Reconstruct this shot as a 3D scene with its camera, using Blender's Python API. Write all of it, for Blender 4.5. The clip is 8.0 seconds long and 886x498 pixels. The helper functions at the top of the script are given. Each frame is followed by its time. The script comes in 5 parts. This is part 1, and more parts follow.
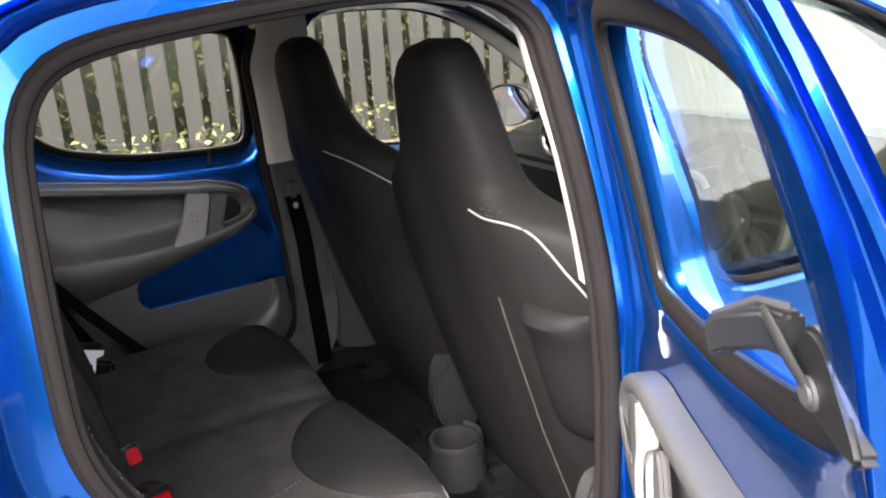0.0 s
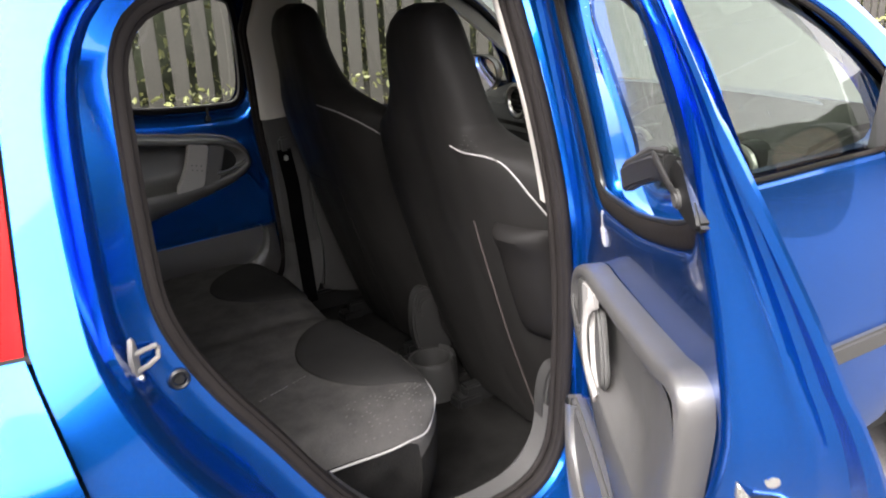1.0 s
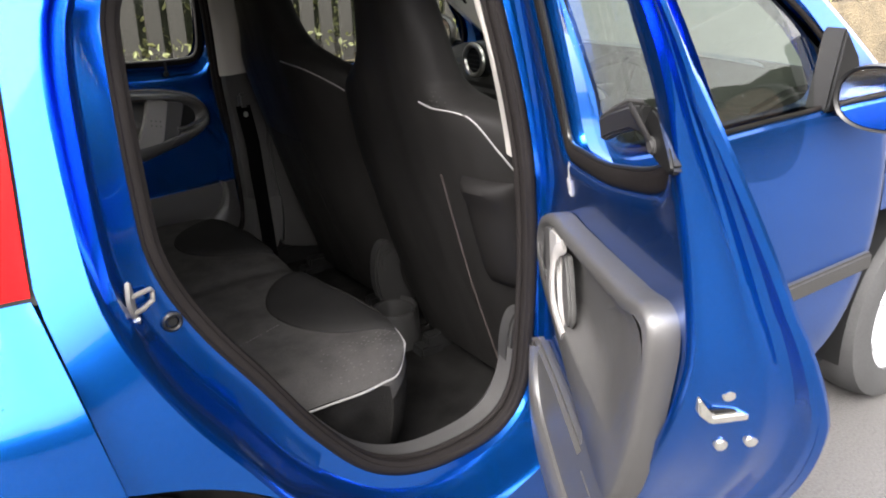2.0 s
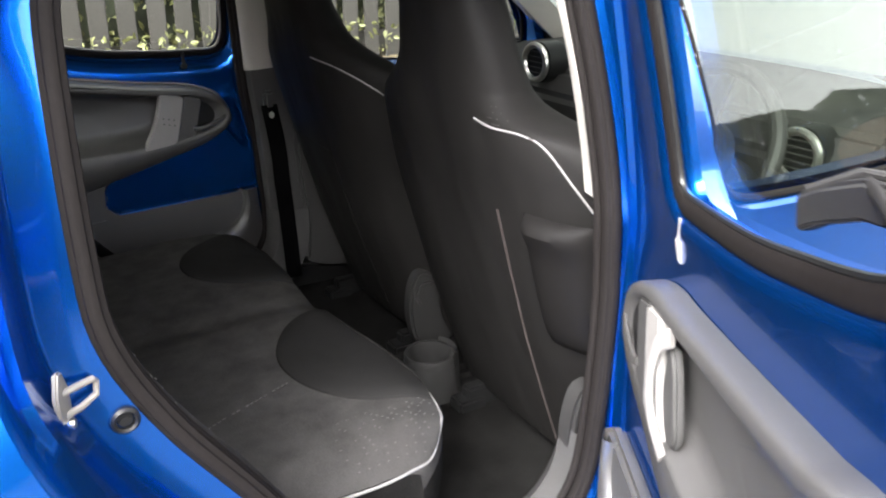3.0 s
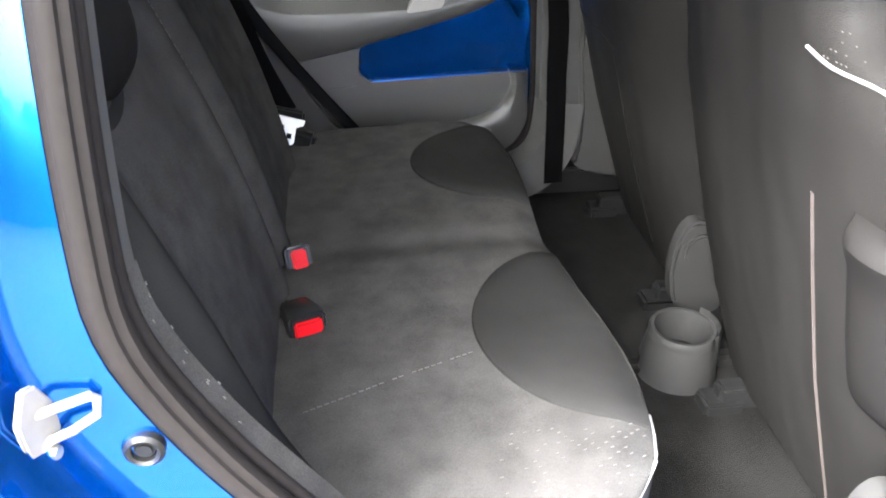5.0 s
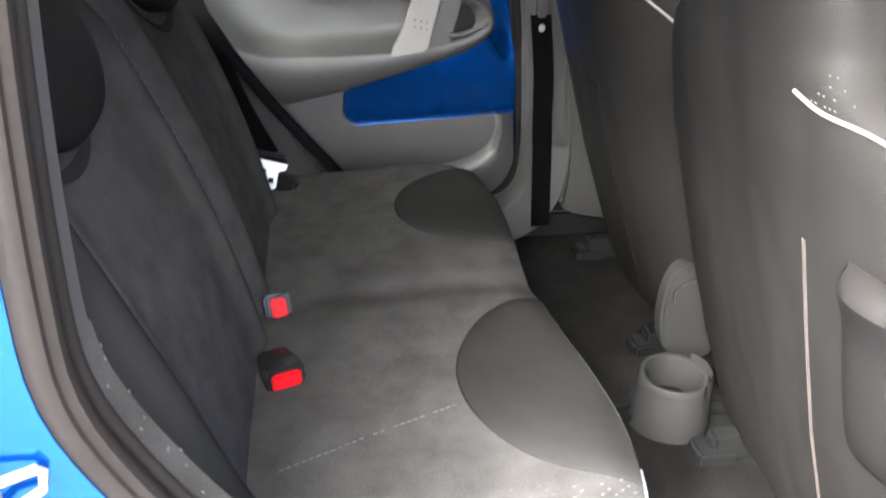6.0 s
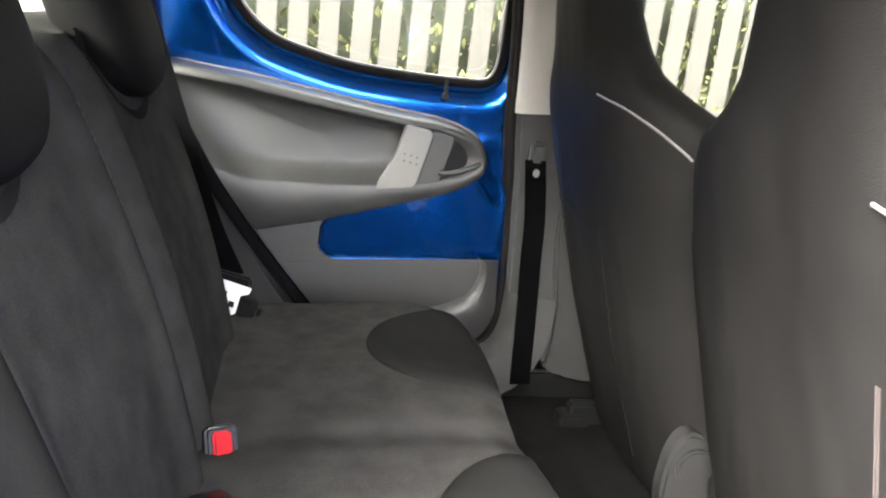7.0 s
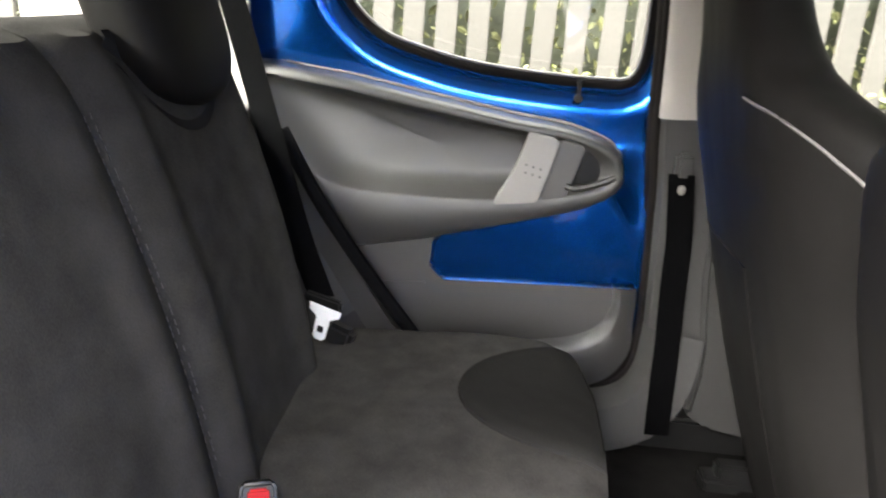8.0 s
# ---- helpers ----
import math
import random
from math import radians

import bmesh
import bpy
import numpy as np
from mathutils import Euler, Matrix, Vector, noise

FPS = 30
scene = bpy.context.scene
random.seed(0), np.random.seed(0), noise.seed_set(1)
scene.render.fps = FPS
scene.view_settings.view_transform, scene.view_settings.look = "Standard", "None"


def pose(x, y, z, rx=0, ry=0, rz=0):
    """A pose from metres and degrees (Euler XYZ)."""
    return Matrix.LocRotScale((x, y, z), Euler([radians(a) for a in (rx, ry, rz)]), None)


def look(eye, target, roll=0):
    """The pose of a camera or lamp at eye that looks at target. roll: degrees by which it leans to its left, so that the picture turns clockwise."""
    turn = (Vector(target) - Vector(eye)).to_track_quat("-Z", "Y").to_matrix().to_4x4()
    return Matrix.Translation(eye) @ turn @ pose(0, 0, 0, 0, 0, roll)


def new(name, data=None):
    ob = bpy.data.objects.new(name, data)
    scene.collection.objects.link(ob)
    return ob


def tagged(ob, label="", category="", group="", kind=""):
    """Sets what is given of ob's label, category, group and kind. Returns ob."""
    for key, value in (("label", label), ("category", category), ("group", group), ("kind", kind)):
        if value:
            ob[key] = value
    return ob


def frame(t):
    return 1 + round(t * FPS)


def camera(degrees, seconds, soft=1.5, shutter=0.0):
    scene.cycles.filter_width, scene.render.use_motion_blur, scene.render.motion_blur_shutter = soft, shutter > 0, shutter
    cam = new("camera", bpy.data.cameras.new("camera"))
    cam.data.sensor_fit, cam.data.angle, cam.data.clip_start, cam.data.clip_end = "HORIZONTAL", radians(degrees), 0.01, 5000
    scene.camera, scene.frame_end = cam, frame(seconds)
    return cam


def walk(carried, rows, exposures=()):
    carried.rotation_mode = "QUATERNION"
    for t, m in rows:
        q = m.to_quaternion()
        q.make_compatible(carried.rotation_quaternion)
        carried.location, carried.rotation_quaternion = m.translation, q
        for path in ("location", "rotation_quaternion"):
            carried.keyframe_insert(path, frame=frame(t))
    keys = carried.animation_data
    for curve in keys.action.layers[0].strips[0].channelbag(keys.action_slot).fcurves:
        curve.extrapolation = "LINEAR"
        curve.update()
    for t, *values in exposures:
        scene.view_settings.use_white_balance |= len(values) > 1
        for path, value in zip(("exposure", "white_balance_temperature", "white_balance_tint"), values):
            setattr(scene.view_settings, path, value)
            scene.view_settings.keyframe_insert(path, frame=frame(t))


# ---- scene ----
cam = camera(58.0, 8.0, soft=1.9, shutter=0.3)
PATH = [
    (0, (-0.593, -0.652, 1.32), (0.289, 1.044, 0.733), -4.0),
    (0.5, (-0.667, -0.727, 1.299), (0.298, 0.918, 0.696), -4.3),
    (1, (-0.764, -0.87, 1.304), (0.193, 0.767, 0.67), -2.8),
    (1.5, (-0.843, -0.924, 1.315), (0.179, 0.651, 0.627), -2.2),
    (1.7, (-0.867, -0.928, 1.314), (0.198, 0.609, 0.603), -1.8),
    (2.8, (-0.707, -0.683, 1.288), (0.301, 0.875, 0.543), 0.3),
    (3, (-0.679, -0.616, 1.281), (0.298, 0.963, 0.539), 0.2),
    (3.5, (-0.62, -0.446, 1.278), (0.267, 1.153, 0.467), 1.0),
    (4, (-0.519, -0.339, 1.263), (-0.03, 1.344, 0.299), 2.4),
    (4.5, (-0.451, -0.302, 1.243), (-0.188, 1.383, 0.198), 0.6),
    (4.7, (-0.448, -0.301, 1.243), (-0.211, 1.381, 0.186), 0.9),
    (5.8, (-0.425, -0.28, 1.247), (-0.185, 1.42, 0.221), 0.8),
    (6, (-0.428, -0.269, 1.238), (-0.162, 1.458, 0.267), 0.9),
    (6.5, (-0.443, -0.212, 1.191), (-0.065, 1.631, 0.513), 2.7),
    (7, (-0.443, -0.155, 1.12), (-0.076, 1.728, 0.554), 6.5),
    (7.5, (-0.355, -0.069, 1.095), (-0.166, 1.834, 0.508), 5.6),
    (8, (-0.299, 0.032, 1.12), (-0.393, 1.934, 0.507), 4.5),
]
walk(cam, [(t, look(eye, target, roll)) for t, eye, target, roll in PATH],
     [(0.0, 4.45, 6700, 14), (0.5, 4.35, 6600, 15), (1.0, 3.78, 6700, 13), (1.7, 3.43, 6700, 13), (2.8, 3.95, 6500, 11), (3.5, 4.68, 6500, 13), (4.5, 5.93, 6400, 10), (6.0, 6.23, 6600, 9),
      (6.5, 6.63, 6700, 9), (7.0, 6.18, 6800, 9), (8.0, 6.03, 6850, 11)])

# ---- world, sun, exposure ----
world = bpy.data.worlds.new("overcast_sky")
scene.world = world
world.use_nodes = True
wn = world.node_tree
sky = wn.nodes.new("ShaderNodeTexSky")
sky.sky_type, sky.sun_disc = "NISHITA", False
sky.sun_elevation, sky.sun_rotation = radians(42), radians(240)
sky.air_density, sky.dust_density, sky.ozone_density = 1.0, 5.0, 1.0
grey = wn.nodes.new("ShaderNodeHueSaturation")
grey.inputs["Saturation"].default_value = 0.03
wn.links.new(sky.outputs["Color"], grey.inputs["Color"])
back = wn.nodes["Background"]
wn.links.new(grey.outputs["Color"], back.inputs["Color"])
back.inputs["Strength"].default_value = 0.15
sun_data = bpy.data.lights.new("sun", "SUN")
sun_data.energy, sun_data.angle, sun_data.color = 0.58, radians(70), (1.0, 0.97, 0.93)
sun = new("sun", sun_data)
sun.matrix_world = look((-5.5, -2.9, 5.8), (0, 0.5, 0.5))


# ---- materials ----
def material(name, colour, rough=0.5, metal=0.0, vary=0.15, grain=300.0, stain=6.0, bump=0.1, coat=0.0, sheen=0.0, bump_size=0.002, spec=0.5, fold=0.0, fold_size=(5, 5, 5)):
    m = bpy.data.materials.new(name)
    m.use_nodes = True
    nt = m.node_tree
    p = nt.nodes["Principled BSDF"]
    p.inputs["Roughness"].default_value, p.inputs["Metallic"].default_value = rough, metal
    p.inputs["Coat Weight"].default_value, p.inputs["Coat Roughness"].default_value = coat, 0.03
    p.inputs["Sheen Weight"].default_value, p.inputs["Specular IOR Level"].default_value = sheen, spec
    tc = nt.nodes.new("ShaderNodeTexCoord")
    fine = nt.nodes.new("ShaderNodeTexNoise")
    fine.inputs["Scale"].default_value, fine.inputs["Detail"].default_value = grain, 3.0
    broad = nt.nodes.new("ShaderNodeTexNoise")
    broad.inputs["Scale"].default_value, broad.inputs["Detail"].default_value = stain, 4.0
    for n in (fine, broad):
        nt.links.new(tc.outputs["Object"], n.inputs["Vector"])
    add = nt.nodes.new("ShaderNodeMath")
    add.operation = "ADD"
    nt.links.new(fine.outputs["Fac"], add.inputs[0])
    nt.links.new(broad.outputs["Fac"], add.inputs[1])
    half = nt.nodes.new("ShaderNodeMath")
    half.operation = "MULTIPLY"
    half.inputs[1].default_value = 0.5
    nt.links.new(add.outputs[0], half.inputs[0])
    ramp = nt.nodes.new("ShaderNodeValToRGB")
    ramp.color_ramp.elements[0].position, ramp.color_ramp.elements[1].position = 0.3, 0.7
    ramp.color_ramp.elements[0].color = (*[c * (1 - vary) for c in colour], 1)
    ramp.color_ramp.elements[1].color = (*[min(1.0, c * (1 + vary)) for c in colour], 1)
    nt.links.new(half.outputs[0], ramp.inputs["Fac"])
    nt.links.new(ramp.outputs["Color"], p.inputs["Base Color"])
    if bump:
        b = nt.nodes.new("ShaderNodeBump")
        b.inputs["Strength"].default_value, b.inputs["Distance"].default_value = bump, bump_size
        nt.links.new(fine.outputs["Fac"], b.inputs["Height"])
        nt.links.new(b.outputs["Normal"], p.inputs["Normal"])
        if fold:
            stretch = nt.nodes.new("ShaderNodeMapping")
            stretch.inputs["Scale"].default_value = fold_size
            nt.links.new(tc.outputs["Object"], stretch.inputs["Vector"])
            slack = nt.nodes.new("ShaderNodeTexNoise")
            slack.inputs["Scale"].default_value, slack.inputs["Detail"].default_value = 1.0, 2.0
            nt.links.new(stretch.outputs["Vector"], slack.inputs["Vector"])
            wave = nt.nodes.new("ShaderNodeBump")
            wave.inputs["Strength"].default_value, wave.inputs["Distance"].default_value = 1.0, fold
            nt.links.new(slack.outputs["Fac"], wave.inputs["Height"])
            nt.links.new(wave.outputs["Normal"], b.inputs["Normal"])
    return m


def clear_glass(name, tint=(0.62, 0.67, 0.63)):
    m = bpy.data.materials.new(name)
    m.use_nodes = True
    nt = m.node_tree
    nt.nodes.remove(nt.nodes["Principled BSDF"])
    through_it = nt.nodes.new("ShaderNodeBsdfTransparent")
    through_it.inputs["Color"].default_value = (*tint, 1)
    shine = nt.nodes.new("ShaderNodeBsdfGlossy")
    shine.inputs["Roughness"].default_value = 0.02
    edge = nt.nodes.new("ShaderNodeLayerWeight")
    edge.inputs["Blend"].default_value = 0.5
    power = nt.nodes.new("ShaderNodeMath")
    power.operation = "POWER"
    power.inputs[1].default_value = 4.0
    nt.links.new(edge.outputs["Facing"], power.inputs[0])
    level = nt.nodes.new("ShaderNodeMath")
    level.operation = "MULTIPLY_ADD"
    level.inputs[1].default_value, level.inputs[2].default_value = 0.90, 0.09
    nt.links.new(power.outputs[0], level.inputs[0])
    mix = nt.nodes.new("ShaderNodeMixShader")
    nt.links.new(level.outputs[0], mix.inputs[0])
    nt.links.new(through_it.outputs[0], mix.inputs[1])
    nt.links.new(shine.outputs[0], mix.inputs[2])
    nt.links.new(mix.outputs[0], nt.nodes["Material Output"].inputs["Surface"])
    return m


def misted_glass(name):
    """Wet, misted glass: part clear, part scattering."""
    m = clear_glass(name, (0.80, 0.84, 0.80))
    nt = m.node_tree
    base = nt.nodes["Material Output"].inputs["Surface"].links[0].from_socket
    milk = nt.nodes.new("ShaderNodeBsdfTranslucent")
    milk.inputs["Color"].default_value = (0.085, 0.097, 0.088, 1)
    tc = nt.nodes.new("ShaderNodeTexCoord")
    cloud = nt.nodes.new("ShaderNodeTexNoise")
    cloud.inputs["Scale"].default_value, cloud.inputs["Detail"].default_value = 7.0, 5.0
    nt.links.new(tc.outputs["Object"], cloud.inputs["Vector"])
    level = nt.nodes.new("ShaderNodeMapRange")
    level.inputs["From Min"].default_value, level.inputs["From Max"].default_value = 0.3, 0.7
    level.inputs["To Min"].default_value, level.inputs["To Max"].default_value = 0.88, 0.96
    nt.links.new(cloud.outputs["Fac"], level.inputs["Value"])
    mix = nt.nodes.new("ShaderNodeMixShader")
    nt.links.new(level.outputs[0], mix.inputs[0])
    nt.links.new(base, mix.inputs[1])
    nt.links.new(milk.outputs[0], mix.inputs[2])
    nt.links.new(mix.outputs[0], nt.nodes["Material Output"].inputs["Surface"])
    return m


PAINT = material("blue_car_paint", (0.0014, 0.099, 0.46), rough=0.2, metal=0.94, vary=0.12, grain=900, stain=3, bump=0.02, coat=0.6)
RUBBER = material("door_seal_rubber", (0.0064, 0.0054, 0.0051), rough=0.75, spec=0.06, vary=0.25, grain=150, bump=0.15)
BLACK = material("black_plastic", (0.0065, 0.0065, 0.0065), rough=0.32, spec=0.2, vary=0.25, grain=500)
FABRIC = material("charcoal_seat_fabric", (0.0255, 0.0243, 0.0232), rough=0.95, vary=0.42, grain=520, stain=22, bump=0.5, bump_size=0.001, spec=0.0, fold=0.005, fold_size=(9, 7, 6))
PAD = material("smooth_seat_pad", (0.0112, 0.0108, 0.0104), rough=0.9, vary=0.3, grain=700, stain=7, bump=0.3, bump_size=0.001, spec=0.0, fold=0.006, fold_size=(9, 9, 9))
COVER = material("black_seat_cover", (0.0070, 0.0066, 0.0063), rough=0.55, vary=0.3, grain=700, stain=5, bump=0.35, spec=0.05, fold=0.016, fold_size=(5, 7, 3))
LEATHER = material("black_leatherette", (0.0048, 0.0044, 0.0042), rough=0.6, spec=0.06, vary=0.15, grain=700, stain=6, bump=0.2)
PIPING = material("pale_piping", (0.12, 0.116, 0.112), rough=0.6, vary=0.1)
TRIM = material("grey_door_trim", (0.030, 0.029, 0.0282), rough=0.42, spec=0.5, vary=0.1, grain=800, bump=0.25)
LIGHT_TRIM = material("light_grey_plastic", (0.14, 0.133, 0.127), rough=0.45, vary=0.1, grain=800, bump=0.15)
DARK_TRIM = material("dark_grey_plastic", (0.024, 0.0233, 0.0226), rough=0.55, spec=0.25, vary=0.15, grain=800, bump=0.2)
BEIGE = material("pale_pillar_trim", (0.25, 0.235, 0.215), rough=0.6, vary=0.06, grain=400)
LINING = material("pale_headliner_cloth", (0.64, 0.62, 0.585), rough=0.9, vary=0.08, grain=500, bump=0.3)
CARPET = material("black_carpet", (0.0085, 0.0082, 0.0079), rough=1.0, vary=0.65, grain=500, stain=15, bump=1.0, bump_size=0.004, spec=0.0)
WEB = material("seat_belt_webbing", (0.0042, 0.0042, 0.0045), rough=0.9, vary=0.2, grain=1500, bump=0.3, spec=0.0)
STEEL = material("zinc_plated_steel", (0.42, 0.41, 0.38), rough=0.3, metal=0.9, vary=0.15, grain=200)
WHITE_METAL = material("bare_striker_metal", (0.16, 0.148, 0.13), rough=0.4, metal=0.3, vary=0.1, grain=120)
RED = material("red_buckle_plastic", (0.30, 0.003, 0.006), rough=0.5, spec=0.1, vary=0.08)
TAIL = material("red_tail_lens", (0.27, 0.0008, 0.0015), rough=0.16, vary=0.3, grain=40, stain=5, bump=0.03, spec=0.06)
CUP = material("mid_grey_plastic", (0.0135, 0.0132, 0.0129), rough=0.5, spec=0.12, vary=0.12, grain=600)
THREAD = material("brown_thread", (0.017, 0.0115, 0.0098), rough=0.8)
# pale, barely metallic base: the chrome's bright reflection is in the colour
CHROME = material("chromed_tongue", (0.8, 0.8, 0.8), rough=0.3, metal=0.2, vary=0.05)
TYRE = material("tyre_rubber", (0.022, 0.022, 0.022), rough=0.8, vary=0.3, grain=200, bump=0.3)
RIM = material("silver_wheel_cover", (0.62, 0.63, 0.65), rough=0.35, metal=0.6, vary=0.1)
MIRROR = material("mirror_glass", (0.85, 0.86, 0.87), rough=0.02, metal=1.0, vary=0.02, bump=0.0)
GLASS = clear_glass("window_glass", (0.74, 0.78, 0.74))
MISTED = misted_glass("misted_windscreen")
ASPHALT = material("worn_asphalt", (0.046, 0.044, 0.042), rough=0.9, vary=0.35, grain=120, stain=0.8, bump=0.6, bump_size=0.01)
SOIL = material("leaf_litter_bank", (0.09, 0.07, 0.04), rough=1.0, vary=0.55, grain=60, stain=5, bump=1.0, bump_size=0.03)
# weathered wood, much darkened to carry the shade between car and hedge
WOOD = material("weathered_wood_in_shade", (0.0195, 0.0168, 0.0138), rough=0.85, vary=0.25, grain=90, stain=4, bump=0.4)
LEAF = material("ivy_leaf", (0.085, 0.088, 0.026), rough=0.6, vary=0.65, grain=8, stain=3)
# leaf green darkened: the shade among the leaves is in the colour
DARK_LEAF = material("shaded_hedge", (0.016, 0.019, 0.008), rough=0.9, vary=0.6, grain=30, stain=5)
BRICK = material("far_brick_wall", (0.27, 0.17, 0.12), rough=0.9, vary=0.3, grain=20, stain=1)


# ---- building helpers ----
def part(name, bm, mat, parent=None, label="", smooth=True, bevel=0.0, auto=35):
    bmesh.ops.recalc_face_normals(bm, faces=bm.faces[:])
    me = bpy.data.meshes.new(name)
    if bevel:
        edges = [e for e in bm.edges if len(e.link_faces) == 2 and e.calc_face_angle(0) > radians(35)]
        bmesh.ops.bevel(bm, geom=edges, offset=bevel, segments=2, affect="EDGES", clamp_overlap=True)
    if smooth:
        for f in bm.faces:
            f.smooth = True
        for e in bm.edges:
            if len(e.link_faces) == 2 and e.calc_face_angle(0) > radians(auto):
                e.smooth = False
    bm.to_mesh(me)
    bm.free()
    me.materials.append(mat)
    ob = new(name, me)
    if parent is not None:
        ob.parent = parent
    if label:
        tagged(ob, label)
    return ob


def thing(name, label, category, group="", kind="", at=(0, 0, 0)):
    ob = new(name)
    ob.empty_display_size = 0.1
    ob.location = at
    return tagged(ob, label, category, group, kind)


def smooth_loop(ctrl, n=96):
    """A closed smooth curve through control points, evenly sampled."""
    k = len(ctrl)
    pts = []
    for i in range(k):
        p0, p1, p2, p3 = (np.array(ctrl[(i + j) % k], float) for j in (-1, 0, 1, 2))
        for s in range(12):
            u = s / 12
            pts.append(0.5 * (2 * p1 + (p2 - p0) * u + (2 * p0 - 5 * p1 + 4 * p2 - p3) * u * u + (3 * p1 - p0 - 3 * p2 + p3) * u ** 3))
    return resample(pts + [pts[0]], n, True)


def resample(pts, n, closed=False):
    pts = np.array(pts, float)
    d = np.r_[0, np.cumsum(np.linalg.norm(np.diff(pts, axis=0), axis=1))]
    want = np.linspace(0, d[-1], n, endpoint=not closed)
    return np.stack([np.interp(want, d, pts[:, i]) for i in range(pts.shape[1])], 1)


def smooth_path(ctrl, n=40):
    c = [np.array(p, float) for p in ctrl]
    c = [2 * c[0] - c[1]] + c + [2 * c[-1] - c[-2]]
    pts = []
    for i in range(1, len(c) - 2):
        p0, p1, p2, p3 = c[i - 1:i + 3]
        for s in range(12):
            u = s / 12
            pts.append(0.5 * (2 * p1 + (p2 - p0) * u + (2 * p0 - 5 * p1 + 4 * p2 - p3) * u * u + (3 * p1 - p0 - 3 * p2 + p3) * u ** 3))
    pts.append(c[-2])
    return resample(pts, n)


def offset_loop(loop, d):
    """Moves a closed 2D loop outwards by d (a number or one per point)."""
    t = np.roll(loop, -1, 0) - np.roll(loop, 1, 0)
    nrm = np.stack([t[:, 1], -t[:, 0]], 1)
    nrm /= np.linalg.norm(nrm, axis=1)[:, None]
    area = np.sum(loop[:, 0] * np.roll(loop[:, 1], -1) - np.roll(loop[:, 0], -1) * loop[:, 1])
    if area < 0:
        nrm = -nrm
    return loop + nrm * np.reshape(d, (-1, 1))


def loft(rings, closed=True, cap_first=False, cap_last=False, bm=None):
    """Bridges rings of equal length with quads."""
    bm = bm or bmesh.new()
    rows = [[bm.verts.new(tuple(p)) for p in r] for r in rings]
    n = len(rows[0])
    for a, b in zip(rows, rows[1:]):
        for i in range(n if closed else n - 1):
            j = (i + 1) % n
            bm.faces.new((a[i], a[j], b[j], b[i]))
    if cap_first:
        bm.faces.new(rows[0][::-1])
    if cap_last:
        bm.faces.new(rows[-1])
    return bm


def tube(path, r, sides=8, closed=False, bm=None, flat=1.0):
    path = np.array(path, float)
    n = len(path)
    rings = []
    for i in range(n):
        t = (path[(i + 1) % n] - path[i - 1]) if closed else (path[min(i + 1, n - 1)] - path[max(i - 1, 0)])
        t = Vector(t).normalized()
        ref = Vector((0, 1, 0)) if abs(t.y) < 0.9 else Vector((0, 0, 1))
        a = t.cross(ref).normalized()
        b = t.cross(a)
        rings.append([Vector(path[i]) + r * (math.cos(k) * a + flat * math.sin(k) * b) for k in np.arange(sides) * 2 * math.pi / sides])
    if closed:
        rings.append(rings[0])
    return loft(rings, True, not closed, not closed, bm)


def block(c, s, bm=None, turn=None):
    """A box of size s round c."""
    bm = bm or bmesh.new()
    m = Matrix.Translation(c) @ (turn or Matrix()) @ Matrix.Diagonal((*s, 1))
    bmesh.ops.create_cube(bm, size=1, matrix=m)
    return bm


def drum(c, r, depth, axis="z", r2=None, sides=32, bm=None):
    bm = bm or bmesh.new()
    turn = {"z": Matrix(), "x": pose(0, 0, 0, 0, 90, 0), "y": pose(0, 0, 0, 90, 0, 0)}[axis]
    bmesh.ops.create_cone(bm, cap_ends=True, segments=sides, radius1=r, radius2=r if r2 is None else r2, depth=depth, matrix=Matrix.Translation(c) @ turn)
    return bm


def prism(outline, y0, y1, bm=None):
    """A plate: an outline in x and z, from depth y0 to y1."""
    bm = bm or bmesh.new()
    a = [bm.verts.new((x, y0, z)) for x, z in outline]
    b = [bm.verts.new((x, y1, z)) for x, z in outline]
    n = len(a)
    for i in range(n):
        bm.faces.new((a[i], a[(i + 1) % n], b[(i + 1) % n], b[i]))
    bm.faces.new(a)
    bm.faces.new(b)
    return bm


def grid(fn, us, vs, bm=None):
    bm = bm or bmesh.new()
    rows = [[bm.verts.new(tuple(fn(u, v))) for v in vs] for u in us]
    for a, b in zip(rows, rows[1:]):
        for i in range(len(vs) - 1):
            bm.faces.new((a[i], a[i + 1], b[i + 1], b[i]))
    return bm


# ---- plan of the car: x forwards, y across from its driver's side, z up ----
WIDE = 1.64
HINGE, SWING = (0.055, 0.148), 60.5


def lean(z):
    return 0.09 * np.clip((np.asarray(z, float) - 0.9) / 0.44, 0, 2) ** 1.3


def skin(x, z):
    """Depth of the car's outer side."""
    x, z = np.asarray(x, float), np.asarray(z, float)
    y = 0.03 * ((z - 0.62) / 0.35) ** 2 * (z < 0.95) + (z >= 0.95) * (0.0266 + 0.165 * np.clip((z - 0.95) / 0.45, 0, 2) ** 1.15)
    y = y + 0.05 * np.clip((z - 0.58) / 0.40, 0, 1) ** 2 * np.clip((-0.52 - x) / 0.25, 0, 1)
    return y + 0.9 * np.clip(-0.74 - x, 0, 2) ** 2 + 0.25 * np.clip(x - 1.0, 0, 2) ** 2


def as_is(v):
    return v


def mirrored(v):
    return Vector((v[0], WIDE - v[1], v[2]))


